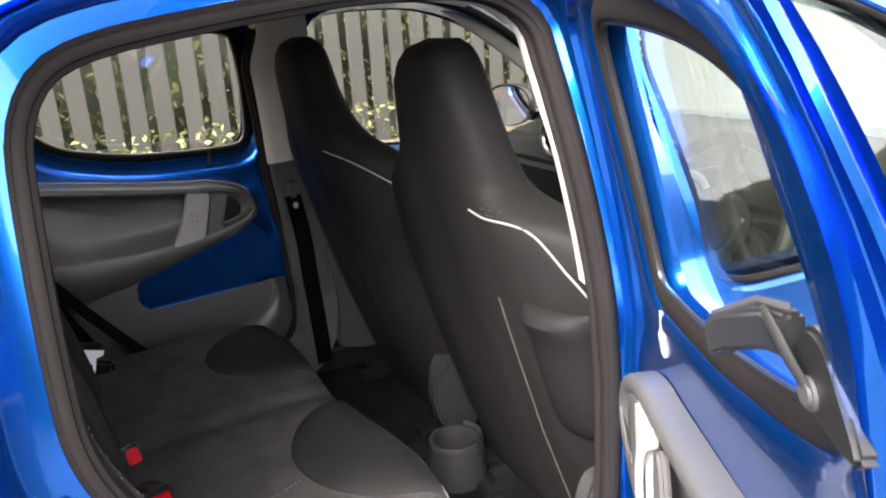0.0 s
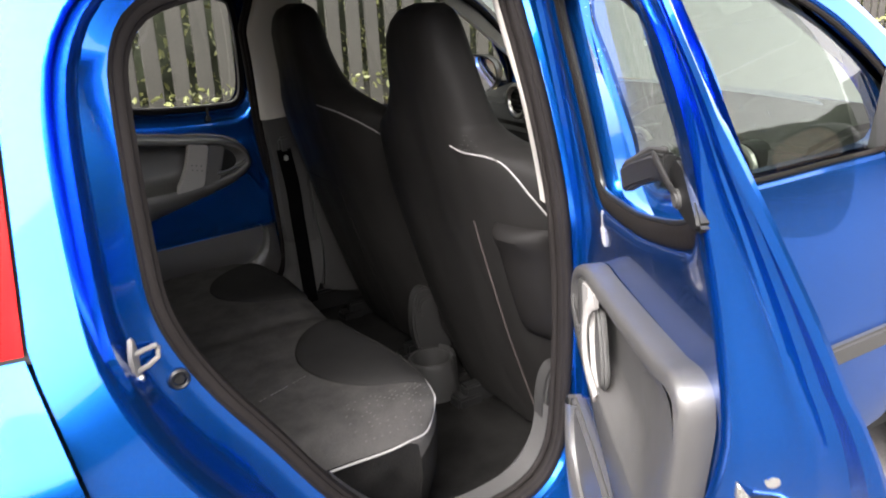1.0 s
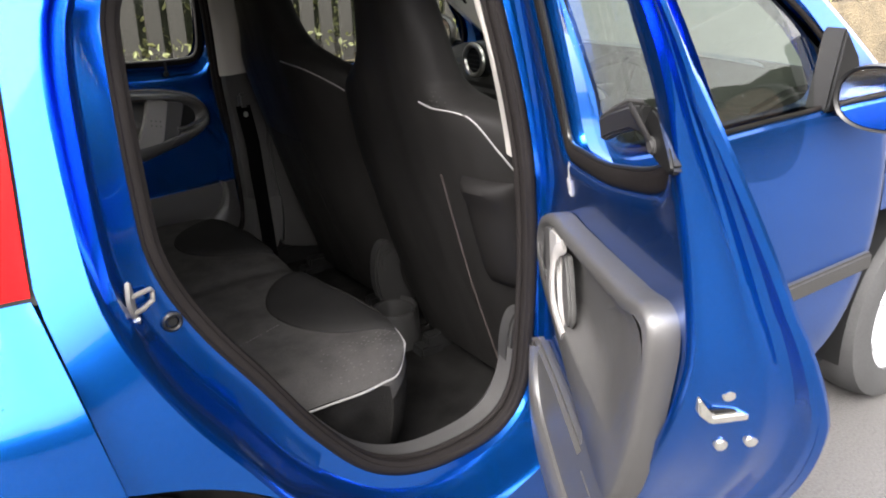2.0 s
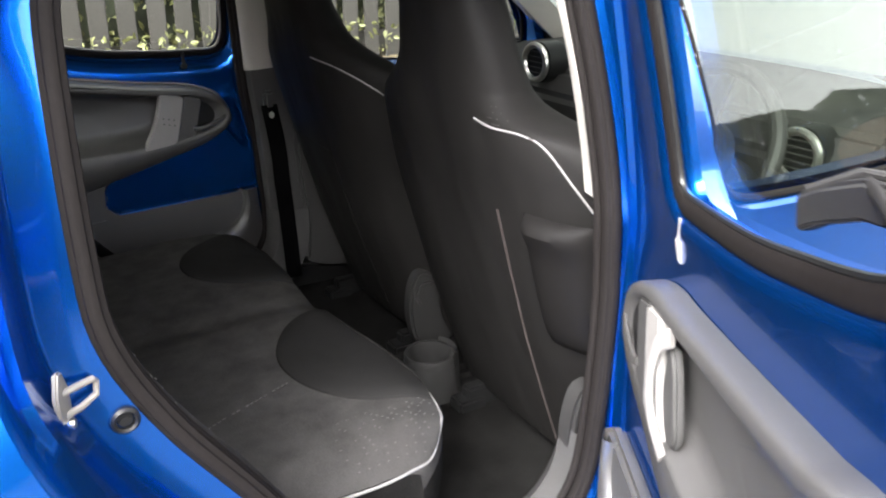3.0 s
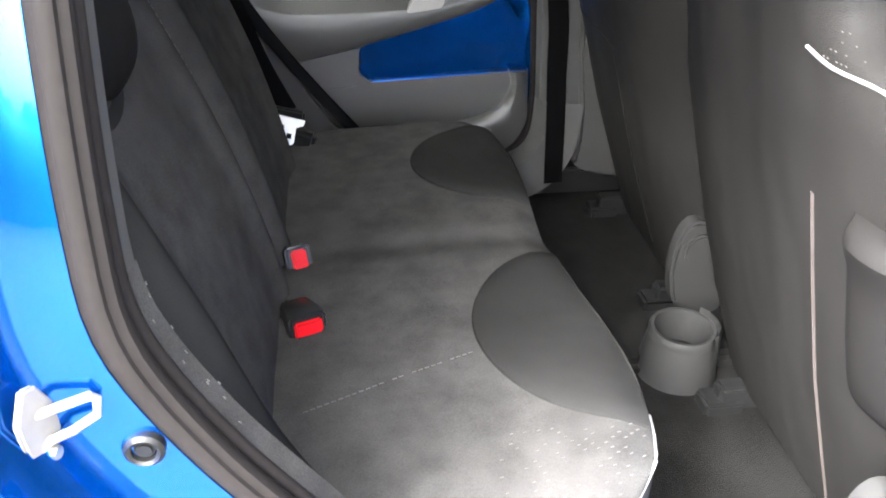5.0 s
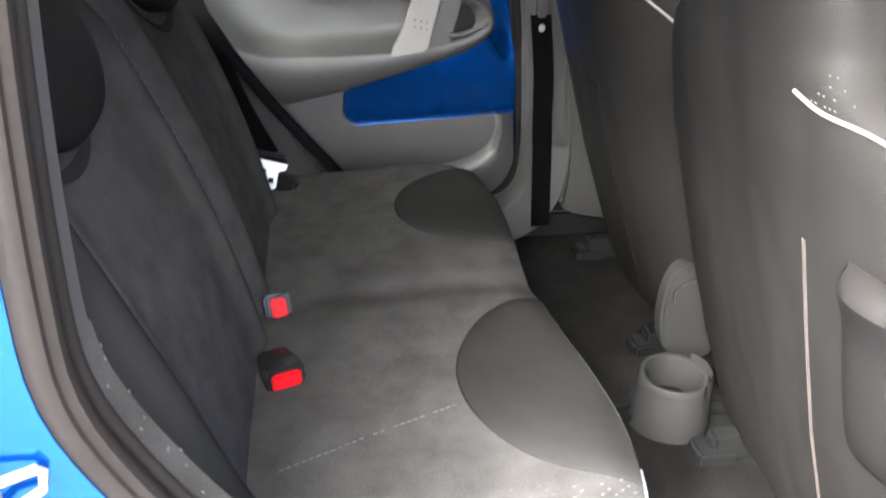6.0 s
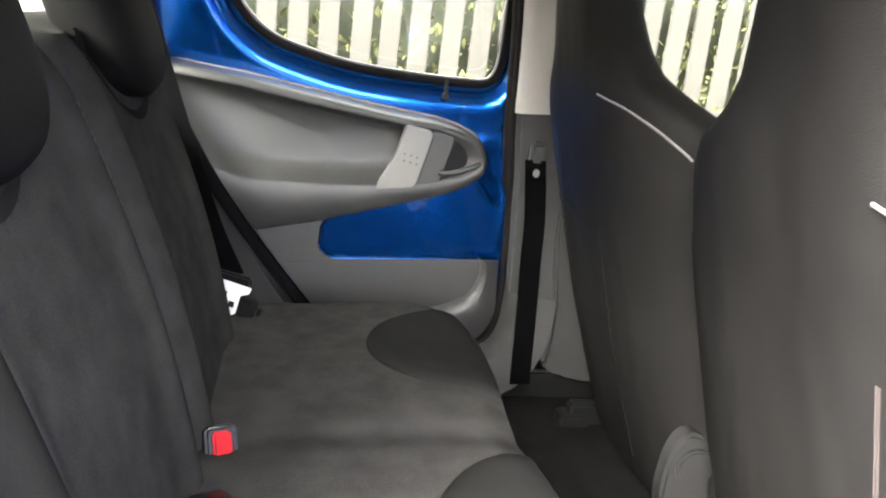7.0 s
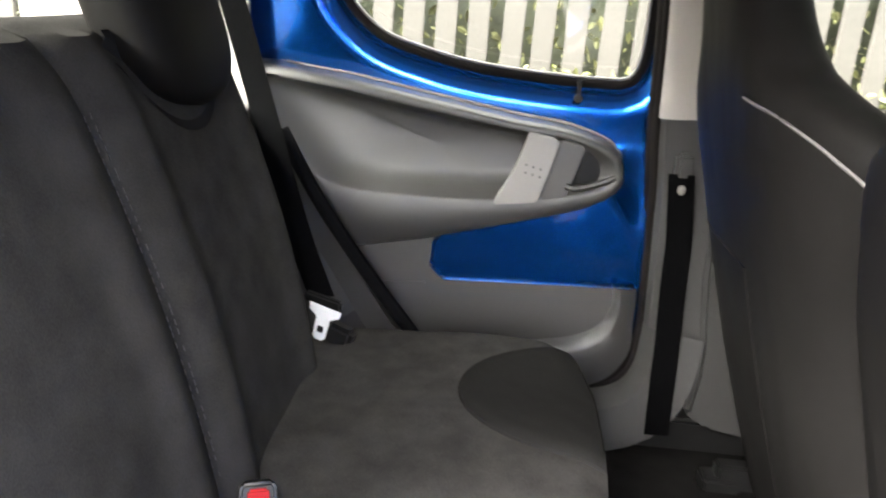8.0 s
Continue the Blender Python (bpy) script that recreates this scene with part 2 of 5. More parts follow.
def swung(v):
    c, s = math.cos(radians(SWING)), math.sin(radians(SWING))
    tip = float(lean(v[2]))
    y = v[1] - tip
    y = tip + (y if y < 0.1 else 0.1 + 0.5 * (y - 0.1))
    dx, dy = v[0] - HINGE[0], y - HINGE[1]
    return Vector((HINGE[0] + c * dx - s * dy, HINGE[1] + s * dx + c * dy, v[2]))


def swung_trim(v):
    """The trim of the open door, which ends short of its edge."""
    return swung((0.86 * (v[0] + 0.05) - 0.05, v[1], v[2] - 0.03 * min(1.0, max(0.0, -0.2 - v[0]) / 0.4)))


def put(bm, how):
    for v in bm.verts:
        v.co = how(v.co)
    return bm


APERTURE = smooth_loop([(0.026, 1.235), (0.010, 1.295), (-0.06, 1.335), (-0.20, 1.340), (-0.32, 1.331), (-0.43, 1.318), (-0.505, 1.306), (-0.556, 1.286), (-0.587, 1.245), (-0.599, 1.18), (-0.605, 1.0),
                        (-0.597, 0.905), (-0.55, 0.80), (-0.475, 0.685), (-0.39, 0.555), (-0.29, 0.445), (-0.17, 0.398), (-0.02, 0.41), (0.048, 0.48), (0.066, 0.62), (0.070, 0.78), (0.064, 0.88), (0.058, 0.98), (0.047, 1.09), (0.036, 1.17)], 128)
DOOR_WINDOW = smooth_loop([(-0.05, 1.0), (-0.12, 0.985), (-0.31, 0.993), (-0.43, 1.014), (-0.52, 1.045), (-0.58, 1.11), (-0.585, 1.19), (-0.545, 1.255), (-0.45, 1.285),
                           (-0.25, 1.30), (-0.09, 1.29), (-0.055, 1.25), (-0.04, 1.10)], 128)


OPEN_WINDOW = smooth_loop([(-0.122, 1.03), (-0.142, 1.006), (-0.18, 1.006), (-0.32, 1.022), (-0.43, 1.045), (-0.535, 1.073), (-0.595, 1.105), (-0.618, 1.16), (-0.611, 1.21), (-0.58, 1.25), (-0.52, 1.281),
                           (-0.42, 1.297), (-0.25, 1.303), (-0.13, 1.296), (-0.098, 1.25), (-0.108, 1.14)], 128)


def lifted(loop, depth, leaning=True):
    """Lays a loop of x and z at a depth that leans in with the car's side."""
    return np.stack([loop[:, 0], depth + (lean(loop[:, 1]) if leaning else 0), loop[:, 1]], 1)


def aligned(loop, to):
    """The points of a loop that lie, seen from its middle, in the directions of another loop's points."""
    c = (loop.max(0) + loop.min(0)) / 2
    dense = resample(np.vstack([loop, loop[:1]]), 4000, True) - c
    ang = np.arctan2(dense[:, 1], dense[:, 0])
    order = np.argsort(ang)
    want = np.unwrap(np.arctan2(to[:, 1] - c[1], to[:, 0] - c[0]))
    even = np.linspace(want[0], want[0] + 2 * math.pi * np.sign(want[-1] - want[0]), len(to), endpoint=False)
    rad = np.interp(np.angle(np.exp(1j * (0.55 * want + 0.45 * even))), ang[order], np.linalg.norm(dense, axis=1)[order], period=2 * math.pi)
    use = 0.55 * want + 0.45 * even
    return c + np.stack([np.cos(use), np.sin(use)], 1) * rad[:, None]


# ---- ground and surroundings ----
ground = part("ground", grid(lambda u, v: (u, v, 0.0), np.linspace(-200, 200, 9), np.linspace(-200, 200, 9)), ASPHALT)
tagged(ground, "worn grey asphalt of the road", "ground", kind="structure")


def bank_height(x, y):
    return 0.80 + 0.05 * noise.noise((x * 1.5, y * 2, 0)) + 0.03 * noise.noise((x * 7, y * 7, 3))


bank = part("ground_bank", grid(lambda u, v: (u, 2.25 + v, bank_height(u, v) * min(1.0, v * 9) - 0.02), np.linspace(-5, 9, 160), np.linspace(0, 3, 40)), SOIL)
tagged(bank, "raised bank of earth and dry fallen leaves", "ground", kind="structure")
fence = thing("picket_fence", "weathered grey wooden picket fence on the bank", "fence", at=(0, 2.6, 0.8))
slat_mesh = None
rng = random.Random(4)
for i in range(110):
    x = -3.5 + i * 0.101
    if slat_mesh is None:
        slat = part("slat", block((0, 0, 0.55), (0.066, 0.016, 1.35)), WOOD, fence, bevel=0.003)
        slat_mesh = slat.data
    else:
        slat = new("slat", slat_mesh)
        slat.parent = fence
    slat.location = (x + rng.uniform(-0.004, 0.004), 0.0 + rng.uniform(-0.004, 0.004), rng.uniform(-0.02, 0.02))
    slat.rotation_euler = (0, radians(rng.uniform(-0.8, 0.8)), radians(rng.uniform(-3, 3)))
for z in (0.03, 1.16):
    part("rail", block((2.0, 0.04, z), (11.2, 0.035, 0.08)), WOOD, fence, bevel=0.004)


def leaves(n, box, size, mat, name, label, category, seed):
    r = random.Random(seed)
    verts, faces = [], []
    for _ in range(n):
        c = Vector([r.uniform(a, b) for a, b in box])
        s = size * r.uniform(0.5, 1.4)
        m = Euler((r.uniform(0, 6.3), r.uniform(0, 6.3), r.uniform(0, 6.3))).to_matrix()
        k = len(verts)
        for p in ((-1, 0, 0), (-0.3, 0.55, 0.1), (0.5, 0.4, 0.1), (1.1, 0, -0.15), (0.5, -0.4, 0.1), (-0.3, -0.55, 0.1)):
            verts.append(c + m @ (Vector(p) * s))
        faces += [(k, k + 1, k + 2, k + 3), (k, k + 3, k + 4, k + 5)]
    me = bpy.data.meshes.new(name)
    me.from_pydata(verts, [], faces)
    me.materials.append(mat)
    return tagged(new(name, me), label, category, kind="stuff")


leaves(15000, ((-4, 7), (2.66, 3.05), (0.75, 2.1)), 0.017, LEAF, "ivy_leaves", "yellow-green ivy and bramble leaves behind the fence", "leaves", 7)
leaves(3800, ((-4, 7), (2.40, 2.75), (0.80, 0.93)), 0.013, LEAF, "fallen_leaves", "pale yellow-green weeds and leaves under the fence", "leaves", 8)
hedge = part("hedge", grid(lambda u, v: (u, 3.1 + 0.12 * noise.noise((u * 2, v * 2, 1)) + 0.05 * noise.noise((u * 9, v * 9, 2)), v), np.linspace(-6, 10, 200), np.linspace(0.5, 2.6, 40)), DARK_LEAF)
tagged(hedge, "hedge behind the fence, its shade put into the dark colour", "hedge", kind="stuff")
# unseen hedge, added to darken low reflections in the paint, taller towards the front
rows = []
for x in np.linspace(-30, 30, 220):
    top = 1.25 + 2.2 * min(1.0, max(0.0, (x - 1.0) / 2.5)) + 0.5 * noise.noise((x * 0.35, 0, 5)) + 0.35 * noise.noise((x * 1.3, 0, 7))
    ring = []
    for a in np.linspace(0, math.pi, 22):
        y, z = -7.5 + 1.1 * math.cos(a), max(0.0, top * math.sin(a) ** 0.45)
        ring.append((x, y + 0.25 * noise.noise((x * 1.7, y * 2, z * 1.7)), z + 0.16 * noise.noise((x * 2.5, y * 2.5, z * 2.5)) * (z > 0.05)))
    rows.append(ring)
tagged(part("hedge", loft(rows, False), DARK_LEAF), "unseen dark hedge added across the road to darken reflections", "hedge", kind="stuff")
# unseen wall, added so the paint mirrors less bright sky from behind
wall = part("reflection_wall", block((-9.5, -1.5, 2.4), (0.3, 16, 4.8)), BRICK, bevel=0.02)
tagged(wall, "unseen plain brick wall added behind the car to darken reflections", "wall", kind="structure")
wall = part("far_wall", block((20, 4, 0.5), (0.3, 60, 1.0)), BRICK, bevel=0.02)
tagged(wall, "low brick wall across the road", "wall", kind="structure")

# ---- the car's body ----
car = thing("hatchback_car", "small bright blue five-door hatchback with its rear door open", "car")

# side panel round the rear door opening
MID = np.array((-0.28, 0.86))
ARCH = [(-0.78 + 0.40 * math.cos(a), 0.27 + 0.40 * math.sin(a)) for a in np.linspace(radians(80), radians(-5), 16)]
EDGE = [(0.100, 1.375), (-0.714, 1.375), (-0.757, 0.93)] + ARCH + [(-0.38, 0.2), (0.100, 0.2)]


def to_edge(p):
    """Where the ray from the middle of the opening through p meets the panel's edge."""
    d = p - MID
    best = 9.0
    for a, b in zip(EDGE, EDGE[1:] + EDGE[:1]):
        a, b = np.array(a), np.array(b)
        den = d[0] * (b - a)[1] - d[1] * (b - a)[0]
        if abs(den) < 1e-9:
            continue
        s = ((a - MID)[0] * (b - a)[1] - (a - MID)[1] * (b - a)[0]) / den
        u = ((a - MID)[0] * d[1] - (a - MID)[1] * d[0]) / den
        if s > 0 and -1e-6 <= u <= 1 + 1e-6:
            best = min(best, s)
    return MID + best * d


def jamb_width(loop):
    x, z = loop[:, 0], loop[:, 1]
    k = np.where(x > -0.06, 0.28, 1.0) * np.where(z > 1.25, 0.62, 1.0) * np.where((z < 0.5), 0.6, 1.0)
    for _ in range(10):
        k = (np.roll(k, 1) + k + np.roll(k, -1)) / 3
    return k


JW = jamb_width(APERTURE)
rings = [lifted(offset_loop(APERTURE, 0.004), 0.165), lifted(offset_loop(APERTURE, 0.010), 0.13), lifted(offset_loop(APERTURE, 0.035 * JW + 0.01), 0.124),
         lifted(offset_loop(APERTURE, 0.046 * JW + 0.010), 0.114), lifted(offset_loop(APERTURE, 0.054 * JW + 0.010), 0.085), lifted(offset_loop(APERTURE, 0.060 * JW + 0.010), 0.06)]
for off, dy in ((0.080, 0.022), (0.086, 0.008), (0.094, 0.0)):
    loop = offset_loop(APERTURE, off * JW)
    rings.append(np.stack([loop[:, 0], skin(loop[:, 0], loop[:, 1]) + dy, loop[:, 1]], 1))
start = offset_loop(APERTURE, 0.094 * JW)
goal = np.array([to_edge(p) for p in start])
for s in np.linspace(0, 1, 9)[1:]:
    loop = start + (goal - start) * s
    rings.append(np.stack([loop[:, 0], skin(loop[:, 0], loop[:, 1]), loop[:, 1]], 1))
side = part("side_panel", loft(rings), PAINT, car, "glossy blue side panel round the open rear doorway")
# on the far side the flange stays behind the closed door's sheet
far_rings = [np.stack([r[:, 0], np.minimum(r[:, 1], 0.085 + lean(r[:, 2])), r[:, 2]], 1) for r in rings]
part("side_panel", put(loft(far_rings), mirrored), PAINT, car, "blue side panel on the far side")
# on the far side the trim stands back from the door's lower rear corner
BACK_SET = np.clip((-0.28 - APERTURE[:, 0]) / 0.1, 0, 1) * np.clip((0.98 - APERTURE[:, 1]) / 0.1, 0, 1)
BACK_SET = np.maximum(BACK_SET, np.clip((-0.42 - APERTURE[:, 0]) / 0.12, 0, 1) * 1.9 * np.clip((APERTURE[:, 1] - 0.80) / 0.12, 0, 1))
FAR_APERTURE = offset_loop(APERTURE, 0.10 * BACK_SET)
# and its front pillar is wider towards the roof
FAR_APERTURE[:, 0] -= np.where(FAR_APERTURE[:, 0] > -0.1, np.interp(FAR_APERTURE[:, 1], (0.39, 0.44, 0.50, 0.57, 0.65, 0.74, 0.84, 0.96, 1.2, 1.30), (0.0, 0.020, 0.037, 0.043, 0.052, 0.060, 0.064, 0.068, 0.066, 0.02)), 0.0)

for how, opening in ((as_is, APERTURE), (mirrored, FAR_APERTURE)):
    path = lifted(offset_loop(opening, -0.002), 0.138)
    bm = tube(path, 0.014, 28, True)
    # two moulded grooves run along the rubber
    for v in bm.verts:
        near = Vector(path[np.argmin(((path - np.array(v.co)) ** 2).sum(1))])
        out = v.co - near
        v.co -= out * 0.22 * math.exp(-((out.y / 0.014 + 0.72) / 0.13) ** 2)
    seal = part("door_seal", put(bm, how), RUBBER, car, "black rubber seal round the rear doorway")
    part("seal_lip", put(tube(lifted(offset_loop(opening, -0.010 if how is as_is else -0.003), 0.157 if how is as_is else 0.166), 0.0065 if how is as_is else 0.0085, 14, True), how), RUBBER, car)

# interior trim along the doorway: pillar, sill, wheel house
def run(loop, keep):
    idx = [i for i in range(len(loop)) if keep(loop[i])]
    gap = max(range(len(idx)), key=lambda k: (idx[k] - idx[k - 1]) % len(loop))
    return [idx[(gap + k) % len(idx)] for k in range(len(idx))]


def trim_strip(name, keep, depth_rows, mat, label, how, taper=False):
    opening = FAR_APERTURE if how is mirrored else APERTURE
    idx = run(opening, keep)
    rows = []
    for off, d in depth_rows:
        loop = offset_loop(opening, off)
        deep = 0.157 + (d - 0.157) * np.clip((loop[:, 1] - 0.94) / 0.26, 0.02, 1) if taper and d < 0.19 else d
        rows.append(lifted(loop, deep)[idx])
    part(name, put(loft(rows, False), how), mat, car, label)


for how in (as_is, mirrored):
    trim_strip("pillar_trim", lambda p: p[0] > -0.12 and p[1] > 0.93, ((-0.010, 0.160), (-0.013, 0.172), (-0.011, 0.184), (0.0, 0.195), (0.09, 0.205)) if how is as_is else ((-0.002, 0.164), (-0.003, 0.176), (0.002, 0.188), (0.02, 0.20), (0.12, 0.215)), BEIGE, "pale upper pillar trim", how, how is as_is)
    trim_strip("pillar_trim", lambda p: p[0] > -0.05 and 0.5 < p[1] < 0.945, ((-0.008, 0.156), (-0.006, 0.162), (0.006, 0.168), (0.16, 0.175)) if how is as_is else ((0.0, 0.164), (0.001, 0.176), (0.010, 0.188), (0.18, 0.205)), DARK_TRIM, "grey lower pillar trim", how)
    trim_strip("sill_trim", lambda p: p[1] < 0.56, ((-0.012, 0.160), (-0.015, 0.20), (0.02, 0.235), (0.10, 0.245)) if how is as_is else ((0.0, 0.165), (0.002, 0.19), (0.02, 0.225), (0.10, 0.245)), DARK_TRIM, "dark plastic sill scuff plate", how)
    trim_strip("wheel_house_trim", lambda p: p[0] < -0.32 and p[1] < 0.955, ((-0.012, 0.160), (-0.014, 0.19), (0.02, 0.225), (0.30, 0.26)), FABRIC if how is as_is else TRIM, "dark trim of the wheel house", how)
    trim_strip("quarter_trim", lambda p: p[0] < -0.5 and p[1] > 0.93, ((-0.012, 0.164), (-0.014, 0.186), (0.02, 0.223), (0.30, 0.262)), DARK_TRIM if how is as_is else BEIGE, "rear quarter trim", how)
    trim_strip("roof_rail_trim", lambda p: p[1] > 1.28, ((-0.012, 0.160), (-0.014, 0.19), (0.02, 0.25), (0.04, 0.32)), BEIGE, "pale headliner edge", how)

# far seal strip in the darker webbing colour, which holds its shade
part("wheel_house_seal", tube(smooth_path([(-0.665, 1.402, 0.87), (-0.605, 1.400, 0.765), (-0.540, 1.399, 0.672), (-0.475, 1.398, 0.588), (-0.410, 1.396, 0.51)], 30), 0.0135, 10, flat=0.8), WEB, car, "seal strip along the wheel house, darkened for its shade")

part("quarter_backing", block((-0.805, 1.43, 0.97), (0.15, 0.008, 0.26)), BEIGE, car, bevel=0.002)

# roof and headliner
def roof_z(x, y):
    s = (y - WIDE / 2) / 0.58
    return 1.455 - 0.055 * min(1.0, abs(s)) ** 2.5 - 0.05 * max(0.0, (x - 0.1) / 0.5) ** 2 - 0.02 * max(0, (-0.6 - x) / 0.5) ** 2


part("roof", grid(lambda u, v: (u, v, roof_z(u, v)), np.linspace(-1.15, 0.60, 30), np.linspace(0.215, WIDE - 0.215, 40)), PAINT, car, "blue roof")
for how in (as_is, mirrored):
    part("roof_edge", put(loft([[(x, 0.215, roof_z(x, 0.215)), (x, 0.200, roof_z(x, 0.215) - 0.006), (x, 0.197, roof_z(x, 0.215) - 0.014), (x, 0.212, 1.372), (x, 0.19, 1.366)] for x in np.linspace(-1.15, 0.6, 30)], False), how), PAINT, car)
headliner = part("headliner", grid(lambda u, v: (u, v, roof_z(u, v) - 0.055), np.linspace(-1.12, 0.58, 30), np.linspace(0.24, WIDE - 0.24, 30)), LINING, car, "pale grey headliner")


# rear quarter: tail lamps, bumper, tailgate
def quarter(x0, x1, z0, z1, out, n=20, m=20):
    """A patch of the car's side between two heights."""
    return grid(lambda u, v: ((x0(v) if callable(x0) else x0) + (x1 - (x0(v) if callable(x0) else x0)) * u, skin((x0(v) if callable(x0) else x0) + (x1 - (x0(v) if callable(x0) else x0)) * u, v) - (out(v) if callable(out) else out), v),
                np.linspace(0, 1, n), np.linspace(z0, z1, m))


def gap_line(z):
    return -0.762 + 0.19 * max(0.0, 0.93 - z) + 0.043 / 0.445 * max(0.0, z - 0.93)


for how in (as_is, mirrored):
    lamp = part("tail_light", put(quarter(gap_line, -1.02, 0.935, 1.37, 0.006), how), TAIL, car, "red vertical tail lamp lens with specks of dirt")
    part("light_surround", put(quarter(lambda z: gap_line(z) + 0.008, -1.02, 0.92, 1.42, -0.012), how), BLACK, lamp)
    part("rear_bumper", put(quarter(gap_line, -1.10, 0.34, 0.928, lambda z: 0.035 * min(1.0, max(0.0, (0.925 - z) / 0.12)) ** 0.6), how), PAINT, car, "blue rear bumper corner")
part("tailgate", grid(lambda u, v: (-1.06 - 0.10 * (1.36 - v) + 0.10 * ((u - 0.82) / 0.6) ** 2, u, v), np.linspace(0.30, 1.34, 20), np.linspace(0.35, 0.95, 12)), PAINT, car, "blue tailgate")
part("rear_window", grid(lambda u, v: (-1.06 - 0.10 * (1.36 - v) + 0.10 * ((u - 0.82) / 0.6) ** 2, u, v), np.linspace(0.30, 1.34, 20), np.linspace(0.95, 1.36, 12)), GLASS, car, "rear window glass")
part("parcel_shelf", block((-0.90, WIDE / 2, 0.93), (0.34, 1.12, 0.02)), TRIM, car, "grey parcel shelf", bevel=0.006)


# wheels
def wheel(x, y, side_sign):
    hub = new("wheel")
    prof = [(0.19, -0.075), (0.24, -0.085), (0.275, -0.07), (0.285, -0.03), (0.285, 0.03), (0.275, 0.07), (0.24, 0.085), (0.19, 0.075)]
    bm = loft([[(x + r * math.cos(a), y + d, 0.285 + r * math.sin(a)) for r, d in prof] for a in np.linspace(0, 2 * math.pi, 49)])
    tyre = part("tyre", bm, TYRE, hub, "black tyre")
    bm = drum((x, y + side_sign * 0.05, 0.285), 0.195, 0.02, "y", sides=40)
    for k in range(7):
        a = 2 * math.pi * k / 7
        block((x + 0.11 * math.cos(a), y + side_sign * 0.066, 0.285 + 0.11 * math.sin(a)), (0.13, 0.014, 0.036), bm, pose(0, 0, 0, 0, -math.degrees(a), 0))
    drum((x, y + side_sign * 0.068, 0.285), 0.03, 0.02, "y", sides=20, bm=bm)
    part("wheel_cover", bm, RIM, hub, "silver spoked wheel cover", bevel=0.003)
    return hub


for x in (-0.78, 1.42):
    for y, outward in ((0.11, -1), (WIDE - 0.11, 1)):
        hub = wheel(x, y, outward)
        hub.parent = car
part("wheel_arch_liner", loft([[(-0.78 + 0.385 * math.cos(a), y, 0.27 + 0.385 * math.sin(a)) for a in np.linspace(-0.2, 3.3, 30)] for y in (0.03, 0.15, 0.35)], False), BLACK, car)
part("wheel_arch_liner", loft([[(1.42 + 0.36 * math.cos(a), y, 0.28 + 0.36 * math.sin(a)) for a in np.linspace(-0.2, 3.3, 30)] for y in (0.03, 0.15, 0.35)], False), BLACK, car)

# front doors, closed
FRONT_OUT = smooth_loop([(0.108, 1.0), (0.103, 1.2), (0.092, 1.34), (0.25, 1.365), (0.50, 1.345), (0.75, 1.24), (0.95, 1.08), (1.06, 0.95), (1.08, 0.75), (1.05, 0.5), (0.97, 0.33), (0.80, 0.28), (0.30, 0.28), (0.122, 0.30), (0.108, 0.5), (0.108, 0.8)], 128)
FRONT_WIN = aligned(smooth_loop([(0.165, 0.965), (0.15, 1.06), (0.134, 1.16), (0.122, 1.25), (0.165, 1.305), (0.30, 1.315), (0.48, 1.295), (0.68, 1.215), (0.83, 1.10), (0.875, 1.02), (0.87, 0.955), (0.6, 0.945), (0.3, 0.945)], 128), FRONT_OUT)


def sheet(loop, place):
    """A pane that fills a loop, as rings that shrink to its middle."""
    c = (loop.max(0) + loop.min(0)) / 2
    return loft([place(c + (loop - c) * k) for k in (1.0, 0.75, 0.5, 0.25, 0.02)], True, False, True)


def on_skin(loop, dy):
    return np.stack([loop[:, 0], skin(loop[:, 0], loop[:, 1]) + dy, loop[:, 1]], 1)


FAR_WIN = aligned(smooth_loop([(0.165, 0.955), (0.15, 1.06), (0.134, 1.16), (0.122, 1.25), (0.165, 1.305), (0.30, 1.318), (0.48, 1.305), (0.68, 1.235), (0.86, 1.13), (0.97, 1.03), (1.0, 0.93), (0.95, 0.888), (0.6, 0.905), (0.3, 0.925)], 128), FRONT_OUT)


